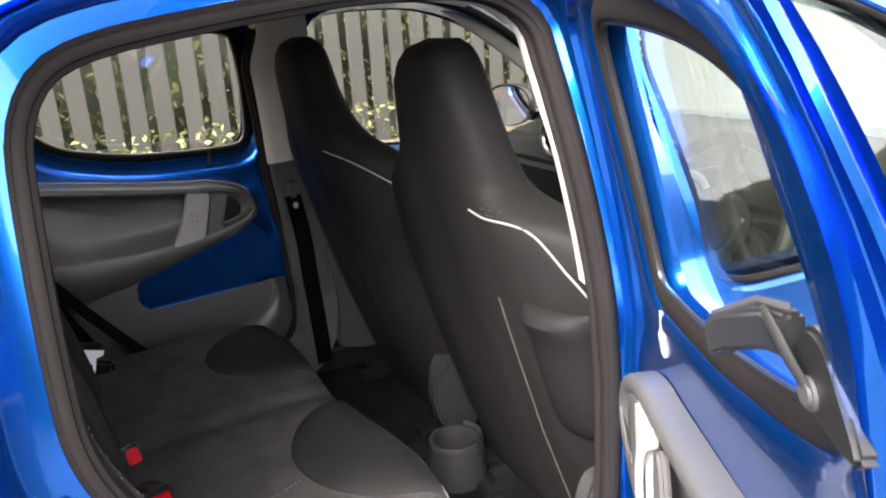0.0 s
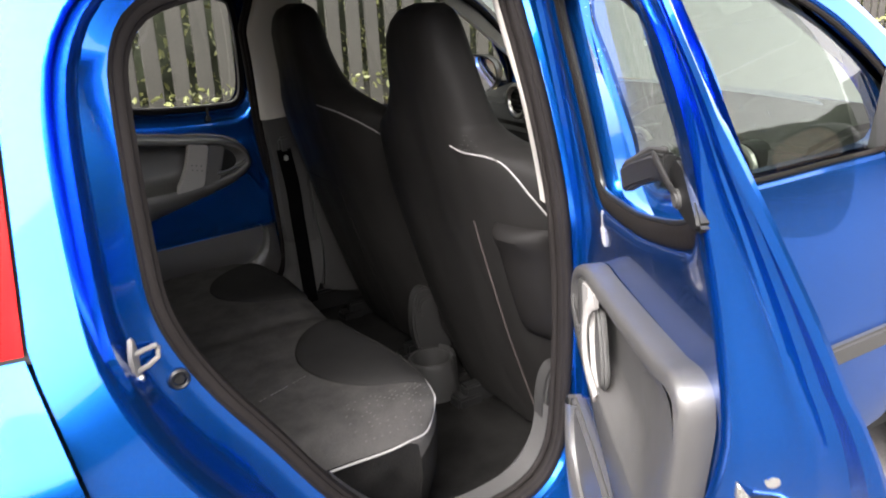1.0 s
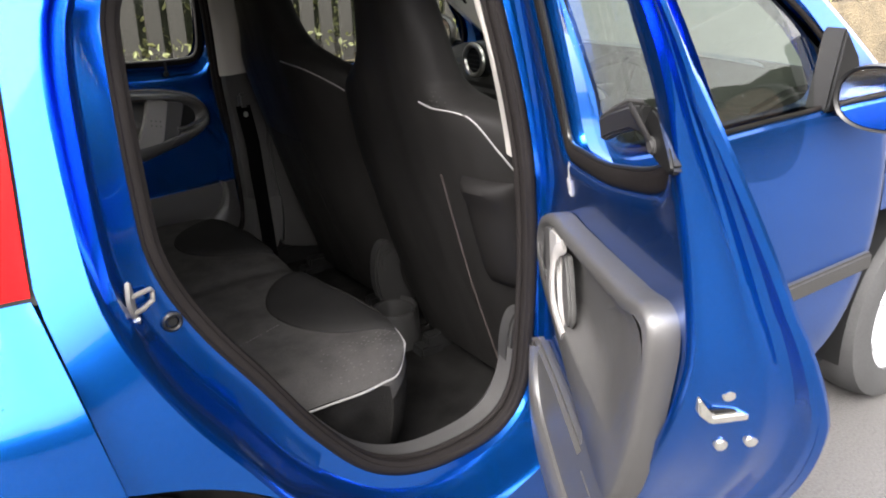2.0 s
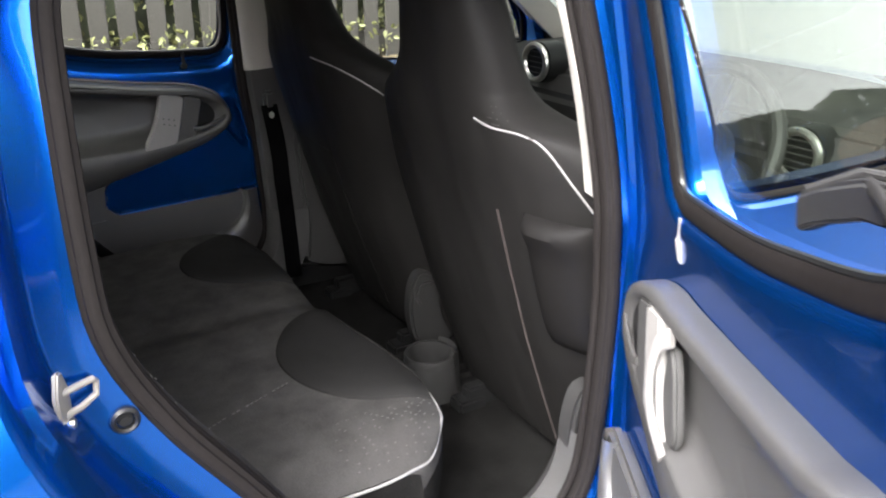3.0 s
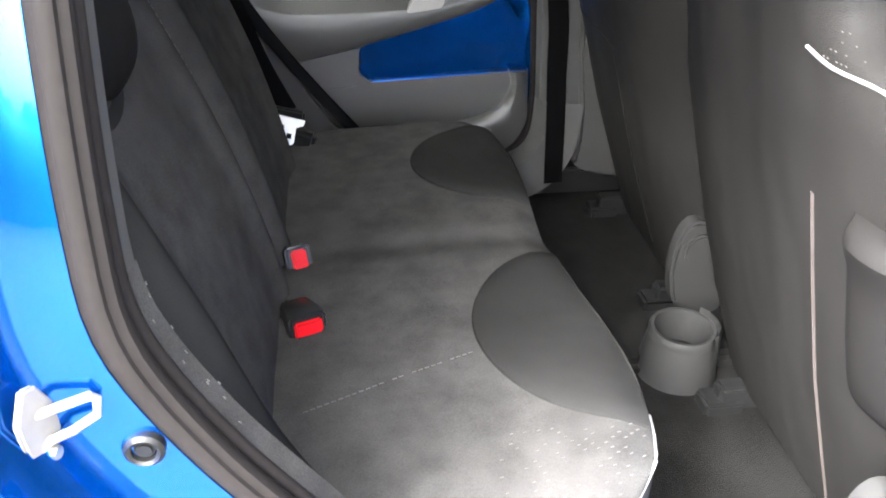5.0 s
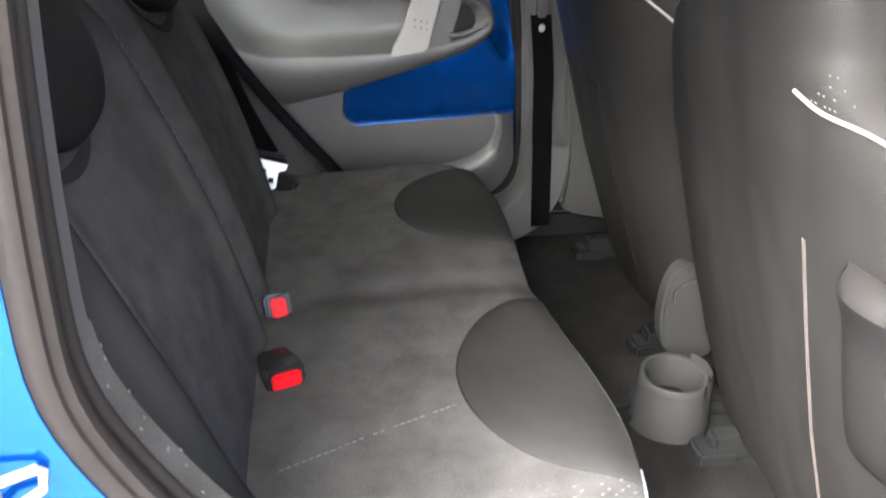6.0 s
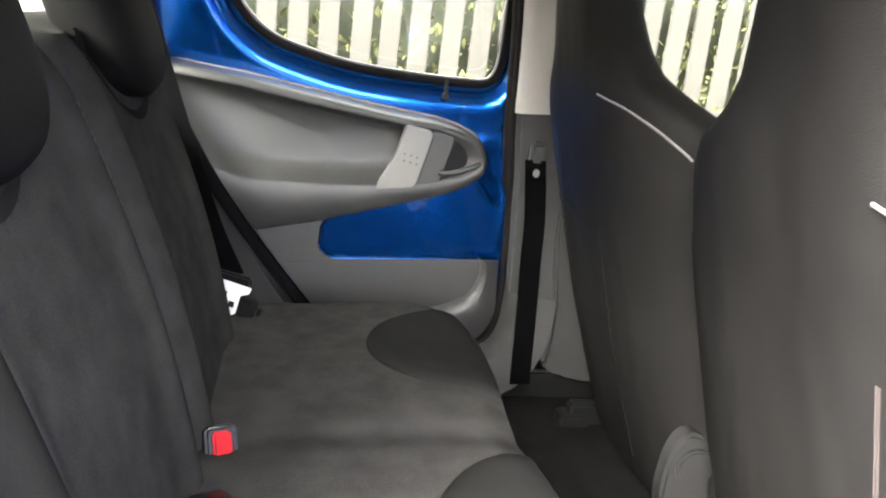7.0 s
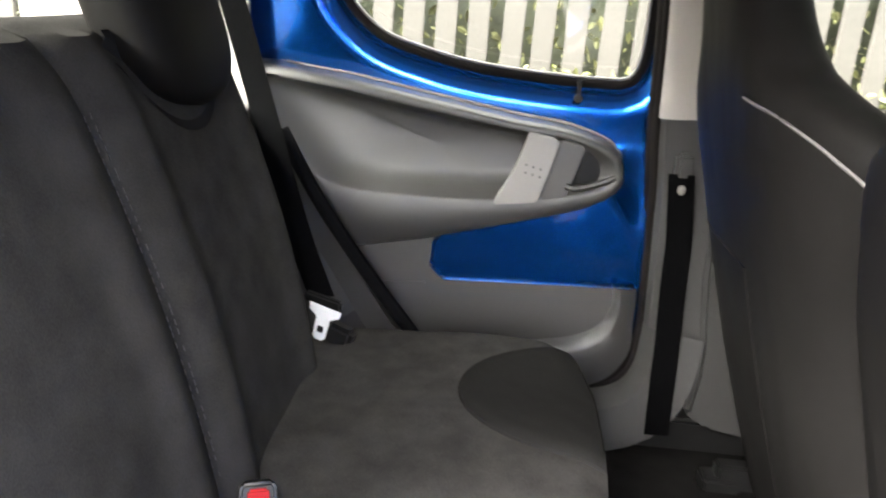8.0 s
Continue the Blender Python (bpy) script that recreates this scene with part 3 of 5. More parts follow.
def front_door(how, label, FRONT_WIN):
    door = thing("front_door", label, "car door")
    rings = [on_skin(offset_loop(FRONT_OUT, -0.002), 0.05), on_skin(FRONT_OUT, 0.004)]
    for s in np.linspace(0.03, 1, 9):
        rings.append(on_skin(FRONT_OUT + (offset_loop(FRONT_WIN, 0.014) - FRONT_OUT) * s, 0.0))
    rings.append(on_skin(FRONT_WIN, 0.02))
    part("outer_skin", put(loft(rings), how), PAINT, door)
    inner = [on_skin(offset_loop(FRONT_OUT, -0.003), 0.05)]
    for s in np.linspace(0.1, 1, 6):
        inner.append(on_skin(FRONT_OUT + (offset_loop(FRONT_WIN, 0.012) - FRONT_OUT) * s, 0.10))
    inner.append(on_skin(FRONT_WIN, 0.045))
    part("inner_sheet", put(loft(inner), how), PAINT, door)
    part("window_seal", put(tube(on_skin(offset_loop(FRONT_WIN, 0.002), 0.012), 0.006, 8, True), how), RUBBER, door, "black rubber window surround")
    pane = part("window_pane", put(sheet(FRONT_WIN, lambda l: on_skin(l, 0.026)), how), GLASS, door, "clear side window glass")
    part("trim_panel", put(prism(smooth_loop([(0.14, 0.86), (0.5, 0.88), (1.0, 0.88), (1.03, 0.6), (0.95, 0.36), (0.2, 0.34), (0.13, 0.5)], 40), 0.13, 0.21), how), DARK_TRIM, door, "dark grey inner trim panel", bevel=0.01)
    part("door_seal", put(tube(on_skin(offset_loop(FRONT_OUT, -0.018), 0.105), 0.011, 8, True), how), RUBBER, door, "black rubber door seal")
    part("side_moulding", put(block((0.62, -0.004, 0.545), (0.85, 0.022, 0.045)), how), DARK_TRIM, door, "grey rubbing strip", bevel=0.006)
    if how is as_is:
        part("mirror_sail", put(prism([(0.80, 0.935), (0.955, 0.93), (0.90, 1.05), (0.835, 1.115)], 0.02, 0.075), how), BLACK, door, "black plastic mirror base", bevel=0.006)
    return door


front_door(as_is, "closed blue front door on the driver's side", FRONT_WIN)
front_door(mirrored, "closed blue front passenger door seen from inside", FAR_WIN)


def door_mirror(c, how_side, label, yaw=0.0, wide=0.094, high=0.066):
    m = thing("door_mirror", label, "car mirror")
    spin = Matrix.Translation(c) @ pose(0, 0, 0, 0, 0, yaw) @ Matrix.Translation(-Vector(c))

    def how(v):
        return how_side(spin @ Vector(v))

    a = np.linspace(0, 2 * math.pi, 40, endpoint=False)
    rings = []
    for dx, s in ((-0.045, 0.93), (-0.05, 1.0), (-0.03, 1.03), (0.0, 1.0), (0.04, 0.85), (0.07, 0.55), (0.085, 0.2)):
        rings.append([(c[0] + dx, c[1] + s * wide * np.sign(math.cos(k)) * abs(math.cos(k)) ** 0.85, c[2] + s * high * np.sign(math.sin(k)) * abs(math.sin(k)) ** 0.85) for k in a])
    part("housing", put(loft(rings, True, False, True), how), BLACK, m, "black plastic housing")
    face = [[(c[0] - 0.043, c[1] + s * wide * 0.91 * np.sign(math.cos(k)) * abs(math.cos(k)) ** 0.85, c[2] + s * high * 0.91 * np.sign(math.sin(k)) * abs(math.sin(k)) ** 0.85) for k in a] for s in (1.0, 0.5)]
    part("glass", put(loft(face, True, False, True), how), MIRROR, m, "mirror glass")
    part("arm", put(block((c[0] + 0.03, c[1] + 0.10, c[2] - 0.045), (0.05, 0.10, 0.03)), how), BLACK, m, bevel=0.008)
    return m


door_mirror((0.83, -0.095, 0.985), as_is, "black oval door mirror on the driver's door")
door_mirror((0.965, -0.095, 0.965), mirrored, "black oval door mirror beyond the passenger window", -32, 0.088, 0.072)

# front wings, bonnet, windscreen
for how in (as_is, mirrored):
    part("front_wing", put(loft([[(x, skin(x, z) + 0.004, z) for z in np.linspace(0.66 if abs(x - 1.42) < 0.36 else 0.3, 0.93 - 0.12 * max(0, x - 1.1), 8)] for x in np.linspace(1.085, 1.95, 24)], False), how), PAINT, car, "blue front wing")
    part("indicator_repeater", put(drum((1.16, skin(1.16, 0.78) - 0.002, 0.78), 0.022, 0.012, "y", sides=20), how), LIGHT_TRIM, car, "clear round indicator repeater", bevel=0.002)
    part("a_pillar", put(loft([[(0.45 + 0.66 * s + dx, 0.17 - 0.10 * s + dy, 1.385 - 0.42 * s ** 1.25 + dz) for dx, dy, dz in ((0, 0, 0), (0.05, 0.02, 0.012), (0.07, 0.07, 0.0), (0.02, 0.07, -0.03), (-0.02, 0.03, -0.03))] for s in np.linspace(0, 1.02, 14)]), how), PAINT, car, "blue windscreen pillar")
for how in (as_is, mirrored):
    part("a_pillar_trim", put(loft([[(0.45 + 0.66 * s + dx, 0.17 - 0.10 * s + dy, 1.385 - 0.42 * s ** 1.25 + dz) for dx, dy, dz in ((-0.028, 0.035, -0.038), (-0.026, 0.075, -0.045), (0.02, 0.085, -0.035), (0.06, 0.08, -0.004))] for s in np.linspace(0, 1.0, 14)], False), how), BEIGE, car, "pale windscreen pillar trim")
part("bonnet", grid(lambda u, v: (1.12 + 0.85 * u, 0.06 + 1.52 * v, 0.95 - 0.03 * u - 0.16 * u * u - 0.05 * (2 * v - 1) ** 4 + 0.02 * (1 - (2 * v - 1) ** 2)), np.linspace(0, 1, 20), np.linspace(0, 1, 24)), PAINT, car, "blue bonnet")
part("windscreen", grid(lambda u, v: (0.55 + 0.60 * u + 0.10 * (1 - (2 * v - 1) ** 2), 0.20 - 0.1 * u + (1.24 + 0.2 * u) * v, 1.39 - 0.43 * u), np.linspace(0, 1, 12), np.linspace(0, 1, 20)), MISTED, car, "wet and misted windscreen glass")

# closing panels: unseen boot sides and bulkhead, added against light leaks; front end
for how in (as_is, mirrored):
    part("boot_side", put(block((-0.92, 0.235, 0.66), (0.30, 0.02, 0.56)), how), DARK_TRIM, car, bevel=0.006)
part("bulkhead", block((1.24, WIDE / 2, 0.60), (0.03, 1.38, 0.70)), BLACK, car, bevel=0.006)
part("front_bumper", grid(lambda u, v: (1.97 + 0.10 * (1 - (2 * u - 1) ** 2) - 0.05 * (v - 0.45) ** 2, 0.13 + 1.38 * u, 0.22 + 0.56 * v), np.linspace(0, 1, 24), np.linspace(0, 1, 10)), PAINT, car, "blue front bumper")

# floor, tunnel, dashboard
for how in (as_is, mirrored):
    part("sill", put(block((0.20, 0.165, 0.30), (1.9, 0.07, 0.13)), how), BLACK, car, bevel=0.008)
part("floor_pan", block((0.25, WIDE / 2, 0.27), (1.75, 1.36, 0.06)), CARPET, car, "black carpeted floor", bevel=0.01)
part("tunnel", prism([(-0.2, 0.29), (1.2, 0.29), (1.2, 0.42), (0.45, 0.40), (0.24, 0.335), (-0.2, 0.32)], 0.74, 0.90), CARPET, car, "carpeted centre tunnel", bevel=0.02)
part("boot_floor", block((-0.87, WIDE / 2, 0.40), (0.5, 1.2, 0.03)), CARPET, car)
part("underbody", block((0.2, WIDE / 2, 0.215), (2.0, 1.44, 0.04)), BLACK, car)
part("dashboard", loft([[(x, y, z) for x, z in ((0.80, 0.55), (0.74, 0.70), (0.72, 0.86), (0.76, 0.925), (0.90, 0.955), (1.22, 0.96), (1.22, 0.5))] for y in np.linspace(0.17, WIDE - 0.17, 12)], True, True, True), DARK_TRIM, car, "dark grey dashboard", bevel=0.015)
for y, z in ((0.31, 0.875), (0.62, 0.875), (1.142, 0.944)):
    vent = part("air_vent", drum((0.745, y, z), 0.055, 0.07, "x", sides=32), BLACK, car, "round black air vent", bevel=0.004)
    part("vent_ring", loft([[(0.703 + 0.008 * math.cos(b), y + (0.047 + 0.009 * math.sin(b)) * math.cos(a), z + (0.047 + 0.009 * math.sin(b)) * math.sin(a)) for b in np.linspace(0, 2 * math.pi, 8, endpoint=False)] for a in np.linspace(0, 2 * math.pi, 33)]), STEEL, vent, "silver ring")
    for k in range(-2, 3):
        part("slat", block((0.706, y, z + 0.014 * k), (0.006, 0.088 - 0.008 * k * k, 0.003)), DARK_TRIM, vent)

# steering wheel with instrument pod
wheel_at = pose(0.60, 0.47, 0.86, 0, -65, 0)
steer = thing("steering_wheel", "grey three-spoke steering wheel with instrument pod behind", "steering wheel")
bm = loft([[wheel_at @ Vector(((0.18 + 0.016 * math.cos(b)) * math.cos(a), (0.18 + 0.016 * math.cos(b)) * math.sin(a), 0.016 * math.sin(b))) for b in np.linspace(0, 2 * math.pi, 10, endpoint=False)] for a in np.linspace(0, 2 * math.pi, 49)])
part("rim", bm, DARK_TRIM, steer)
part("hub", put(drum((0, 0, -0.01), 0.075, 0.05), lambda v: wheel_at @ v), DARK_TRIM, steer, bevel=0.01)
for a in (0, 140, 220):
    part("spoke", put(block((0.12, 0, -0.005), (0.12, 0.04, 0.015), turn=Matrix()), lambda v, a=a: wheel_at @ (pose(0, 0, 0, 0, 0, a) @ v)), DARK_TRIM, steer, bevel=0.004)
part("instrument_pod", put(drum((-0.08, 0, -0.12), 0.105, 0.10), lambda v: wheel_at @ v), TRIM, steer, "grey round instrument pod", bevel=0.012)

LAMP = material("red_warning_lamp", (0.5, 0.01, 0.01), rough=0.4, vary=0.05)
LAMP.node_tree.nodes["Principled BSDF"].inputs["Emission Color"].default_value = (1.0, 0.05, 0.03, 1)
LAMP.node_tree.nodes["Principled BSDF"].inputs["Emission Strength"].default_value = 0.25
for dy in (-0.012, 0.012):
    part("warning_lamp", put(block((-0.105, dy, -0.066), (0.010, 0.014, 0.004)), lambda v: wheel_at @ v), LAMP, steer, "lit red warning lamp", bevel=0.001)

# ---- rear doors ----
ARM_OUT = smooth_loop([(-0.052, 0.832), (-0.078, 0.876), (-0.155, 0.903), (-0.25, 0.914), (-0.36, 0.930), (-0.47, 0.947), (-0.58, 0.965), (-0.665, 0.978), (-0.69, 0.95), (-0.675, 0.87), (-0.635, 0.76), (-0.56, 0.655), (-0.45, 0.665), (-0.36, 0.687), (-0.235, 0.722), (-0.12, 0.758), (-0.062, 0.795)], 112)
ARM_IN = smooth_loop([(-0.066, 0.832), (-0.088, 0.864), (-0.155, 0.889), (-0.25, 0.899), (-0.36, 0.914), (-0.47, 0.930), (-0.57, 0.946), (-0.65, 0.958), (-0.672, 0.94), (-0.645, 0.87), (-0.61, 0.80), (-0.56, 0.762), (-0.45, 0.757), (-0.36, 0.758), (-0.235, 0.766), (-0.13, 0.785), (-0.078, 0.805)], 112)
LOWER = [(0.004, 0.619), (-0.19, 0.611), (-0.366, 0.603), (-0.386, 0.622), (-0.384, 0.665), (-0.37, 0.69), (-0.5, 0.70), (-0.62, 0.80), (-0.62, 0.745), (-0.56, 0.635), (-0.48, 0.52), (-0.40, 0.44), (-0.30, 0.392), (-0.15, 0.380), (-0.04, 0.41), (0.008, 0.48)]
# the raised rim of the pocket sweeps from the door's front edge down under the bench
RIM_IN = smooth_path([(-0.046, 0.617), (-0.041, 0.58), (-0.060, 0.535), (-0.105, 0.507), (-0.17, 0.492), (-0.25, 0.482), (-0.33, 0.478)], 30)
RIM_OUT = smooth_path([(0.000, 0.616), (0.004, 0.55), (0.004, 0.48), (-0.04, 0.415), (-0.15, 0.385), (-0.25, 0.388), (-0.33, 0.41)], 30)


def rear_door(how, label, popped):
    door = thing("rear_door", label, "car door")
    rear = np.clip((-0.42 - APERTURE[:, 0]) / 0.12, 0, 1) * np.clip((APERTURE[:, 1] - 0.80) / 0.12, 0, 1)
    edge = offset_loop(APERTURE, 0.086 * np.maximum(JW, 0.4) + (0.0 if popped else 0.115) * rear)
    win = aligned(OPEN_WINDOW if popped else DOOR_WINDOW, edge)

    def shell(loop, dy, share=1.0):
        """The outer skin; the open door's thick rear edge bulges past the body's line."""
        x, z = loop[:, 0], loop[:, 1]
        swell = (0.05 - 0.16 * np.clip(z - 0.85, 0, 0.42)) * np.clip((-0.05 - x) / 0.4, 0, 1) * share if popped else 0.0
        return on_skin(loop, dy - swell)

    out = [shell(edge, 0.012), shell(offset_loop(edge, 0.003), 0.004), shell(edge, 0.0)]
    for s in np.linspace(0.08, 1, 7):
        out.append(shell(edge + (offset_loop(win, 0.060 if popped else 0.016) - edge) * s, 0.0, 1 - 0.8 * s))
    out.append(lifted(offset_loop(win, 0.012), 0.088) if popped else shell(win, 0.02, 0.2))
    part("outer_skin", put(loft(out), how), PAINT, door)
    rows = []
    for off, f in ((0.0, 0.06), (-0.003, 0.12), (-0.012, 0.145), (-0.020, 0.18), (-0.023, 0.27), (-0.019, 0.36), (-0.020, 0.42), (-0.026, 0.47), (-0.032, 0.56), (-0.036, 0.78), (-0.040, 0.89), (-0.047, 0.97), (-0.056, 1.0)):
        a, b = shell(offset_loop(edge, off), 0.0), lifted(offset_loop(edge, off), 0.13 if popped else 0.115)
        rows.append(a + (b - a) * f)
    base = offset_loop(edge, -0.056)

    def raised(loop, depth):
        """The open door's rear post stands proud of the rest of its inner sheet."""
        proud = 0.014 * np.clip((-0.545 - loop[:, 0]) / 0.05, 0, 1) * np.clip((loop[:, 1] - 1.03) / 0.06, 0, 1) if popped else 0.0
        under = np.interp(loop[:, 0], (-0.56, -0.36, -0.235, -0.12, -0.06), (0.66, 0.687, 0.722, 0.758, 0.795))
        inner = 0.0 if popped else 0.045 * np.clip((under + 0.075 - loop[:, 1]) / (0.045 + 0.10 * np.clip((loop[:, 0] + 0.10) / 0.08, 0, 1)), 0, 1) * np.clip((0.06 - loop[:, 0]) / 0.05, 0, 1)
        return lifted(loop, depth + proud + inner)

    reach = 0.034 if popped else 0.066
    for s in np.linspace(0.04, 1, 26):
        rows.append(raised(base + (offset_loop(win, reach) - base) * s, 0.115))
    if popped:
        rows += [raised(offset_loop(win, 0.024), 0.112), raised(offset_loop(win, 0.016), 0.10), lifted(win, 0.07)]
    else:
        rows += [lifted(offset_loop(win, off), d) for off, d in ((0.058, 0.1145), (0.050, 0.1125), (0.042, 0.109), (0.034, 0.1035), (0.026, 0.096), (0.018, 0.088))] + [lifted(win, 0.07)]
    part("inner_sheet", put(loft(rows), how), PAINT, door, "glossy blue inner door sheet")
    part("window_seal", put(tube(lifted(offset_loop(win, 0.004), 0.098 if popped else 0.092), 0.0125 if popped else 0.011, 14, True, flat=0.7), how), RUBBER, door, "black rubber window seal")
    if popped:
        part("seal_lip", put(tube(lifted(offset_loop(win, -0.009), 0.096), 0.004, 8, True), how), BLACK, door, "thin black lip inside the seal")
    if not popped:
        part("seal_line", put(tube(lifted(offset_loop(win, -0.006), 0.102), 0.0028, 6, True), how), LIGHT_TRIM, door, "thin pale line inside the window seal")
    tilt = (lambda p: (p[0], p[1] - 0.075 * max(0.0, (-0.04 - p[0]) / 0.55), p[2])) if popped else (lambda p: tuple(p))
    glass_loop = offset_loop(win, 0.01)
    pane = part("window_pane", put(sheet(glass_loop, lambda l: [tilt(p) for p in lifted(l, 0.060)]), how), GLASS, door, "rear side window glass")
    fit_how = swung_trim if how is swung else how
    # grey trim: arm rest bowl, lower panel with pocket
    lower = part("trim_panel", put(prism(LOWER, 0.117, 0.168), fit_how), TRIM, door, "grey plastic lower door trim", bevel=0.008)
    arm_out, arm_in = ARM_OUT, ARM_IN
    if not popped:
        arm_out, arm_in = (np.stack([l[:, 0] - 0.07 * np.clip((-0.56 - l[:, 0]) / 0.10, 0, 1), l[:, 1]], 1) for l in (ARM_OUT, ARM_IN))
    floor_d = 0.186 - 0.042 * np.clip((arm_in[:, 0] + 0.66) / 0.36, 0, 1)
    bowl = [np.insert(l, 1, d, 1) for l, d in ((arm_out, 0.118), (offset_loop(arm_out, -0.001), 0.168), (offset_loop(arm_out, -0.004), 0.182), (offset_loop(arm_out, -0.008), 0.187), (arm_in, 0.189), (offset_loop(arm_in, -0.004), 0.187))]
    heart = np.array((-0.40, 0.85))
    for k in (0.94, 0.88, 0.80, 0.68, 0.5, 0.3, 0.03):
        l = heart + (arm_in - heart) * k
        sink = np.clip((1 - k) / (0.30 + 0.5 * np.clip((-0.38 - arm_in[:, 0]) / 0.2, 0, 1)), 0, 1)
        if popped:
            bowl.append(np.insert(l, 1, 0.187 - 0.062 * sink * sink * (3 - 2 * sink), 1))
        else:
            sink = min(1.0, (1 - k) / 0.35)
            bowl.append(np.insert(l, 1, 0.187 + (0.122 + 0.45 * (floor_d - 0.13) * k - 0.187) * sink * sink * (3 - 2 * sink), 1))
    arm = part("armrest", put(loft(bowl, True, False, True), fit_how), TRIM, door, "grey moulded armrest with hollow", auto=60)
    if not popped:
        part("armrest_piping", put(tube(np.insert(offset_loop(arm_out, 0.002), 1, 0.122, 1), 0.003, 6, True), fit_how), LIGHT_TRIM, arm)
    strap = np.array([(-0.232, 0.896), (-0.205, 0.891), (-0.176, 0.886), (-0.184, 0.85), (-0.194, 0.81), (-0.205, 0.768), (-0.245, 0.762), (-0.288, 0.757), (-0.266, 0.795), (-0.250, 0.83), (-0.240, 0.865)])
    part("pull_handle", put(prism(resample(np.vstack([strap, strap[:1]]), 40, True), 0.165, 0.193), fit_how), LIGHT_TRIM, arm, "lighter grey pull handle", bevel=0.005)
    plate = np.array([(-0.175, 0.886), (-0.130, 0.877), (-0.138, 0.845), (-0.146, 0.815), (-0.155, 0.779), (-0.204, 0.768), (-0.193, 0.81), (-0.183, 0.85)])
    part("handle_plate", put(prism(resample(np.vstack([plate, plate[:1]]), 40, True), 0.163, 0.189), fit_how), TRIM, arm, "mid grey plate beside the handle", bevel=0.003)
    if not popped:
        for dx, dz in ((0, 0), (0.013, -0.003), (0.026, -0.006), (0.0, -0.014), (0.013, -0.017), (0.026, -0.020)):
            part("screw_dot", put(drum((-0.232 + dx, 0.1925, 0.836 + dz), 0.0022, 0.003, "y", sides=10), fit_how), TRIM, arm)
    if popped:
        # solid dark plate in place of the shade in the grip's hollow
        part("grip_shade", put(prism(smooth_loop([(-0.262, 0.878), (-0.285, 0.868), (-0.305, 0.83), (-0.318, 0.79), (-0.30, 0.772), (-0.272, 0.79), (-0.256, 0.83)], 28), 0.160, 0.184), fit_how), DARK_TRIM, arm, "dark plate for the shaded hollow behind the grip", bevel=0.004)
        part("grip_bar", put(tube(smooth_path([(-0.275, 0.186, 0.893), (-0.250, 0.200, 0.872), (-0.243, 0.206, 0.83), (-0.258, 0.204, 0.79), (-0.300, 0.192, 0.760)], 24), 0.011, 10, flat=0.8), fit_how), LIGHT_TRIM, arm, "pale curved grip")
    part("latch_recess", put(prism([(-0.128, 0.874), (-0.082, 0.855), (-0.07, 0.83), (-0.085, 0.808), (-0.155, 0.785)], 0.15, 0.176), fit_how), BLACK, arm, "dark latch recess", bevel=0.003)
    part("latch_lever", put(tube([(-0.158, 0.190, 0.803), (-0.146, 0.192, 0.800), (-0.12, 0.190, 0.805), (-0.085, 0.188, 0.817), (-0.072, 0.184, 0.825)], 0.0062, 8), fit_how), TRIM, arm, "grey door release lever")
    swell = [(0.0, 0.160), (0.02, 0.178), (0.10, 0.190), (0.24, 0.196), (0.45, 0.194), (0.75, 0.186), (0.97, 0.176), (1.0, 0.150)]
    part("door_pocket", put(loft([np.insert(RIM_IN + (RIM_OUT - RIM_IN) * k, 1, d, 1) for k, d in swell], False), fit_how), TRIM, lower, "rounded raised rim of the door pocket")
    part("trim_step", put(prism([(-0.40, 0.588), (-0.40, 0.582), (-0.52, 0.572), (-0.52, 0.578)], 0.160, 0.1705), fit_how), TRIM, lower)
    # lock button
    pin = part("lock_pin", put(tube([(-0.148, 0.12, 0.985), (-0.148, 0.122, 0.955)], 0.004, 8), how), LIGHT_TRIM if popped else CUP, door, "lock pin")
    knob = prism([(-0.158, 0.958), (-0.140, 0.962), (-0.145, 0.950), (-0.157, 0.932)], 0.114, 0.128) if popped else drum((-0.148, 0.121, 0.952), 0.008, 0.014, "y", sides=12)
    part("pin_base", put(knob, how), LIGHT_TRIM if popped else CUP, pin, bevel=0.002)
    # latch and its screws in the rear edge
    latch = part("latch", put(prism([(0.106, 0.876), (0.100, 0.852), (0.086, 0.840), (0.046, 0.842), (0.046, 0.852), (0.084, 0.850), (0.092, 0.860)], -0.641, -0.615), lambda v: how(Vector((v[1], v[0], v[2])))), STEEL, door, "worn steel latch mouth", bevel=0.002)
    part("latch_slot", put(block((-0.624, 0.065, 0.851), (0.026, 0.044, 0.009)), how), BLACK, latch)
    for x, y, z in ((-0.641, 0.072, 0.876), (-0.609, 0.058, 0.793), (-0.628, 0.035, 0.809)):
        part("screw", put(drum((x, y, z), 0.0075, 0.009, "x", sides=16), how), STEEL, latch, bevel=0.002)
    # catch that holds the hinged window
    if popped:
        inward = (lambda v: how(Vector((v[0] - 0.020, v[1] + 0.034, v[2] + 0.004))))
        catch = part("window_catch", put(prism(smooth_loop([(-0.562, 1.138), (-0.580, 1.156), (-0.600, 1.154), (-0.618, 1.134), (-0.632, 1.110), (-0.614, 1.104), (-0.580, 1.110), (-0.558, 1.122)], 32), 0.11, 0.140), inward), BLACK, door, "black plastic window catch", bevel=0.006)
        part("catch_arm", put(tube(smooth_path([(-0.585, 0.143, 1.124), (-0.577, 0.154, 1.138), (-0.560, 0.158, 1.150), (-0.545, 0.155, 1.150)], 14), 0.006, 10, flat=0.6), inward), CUP, catch, "grey hinged arm")
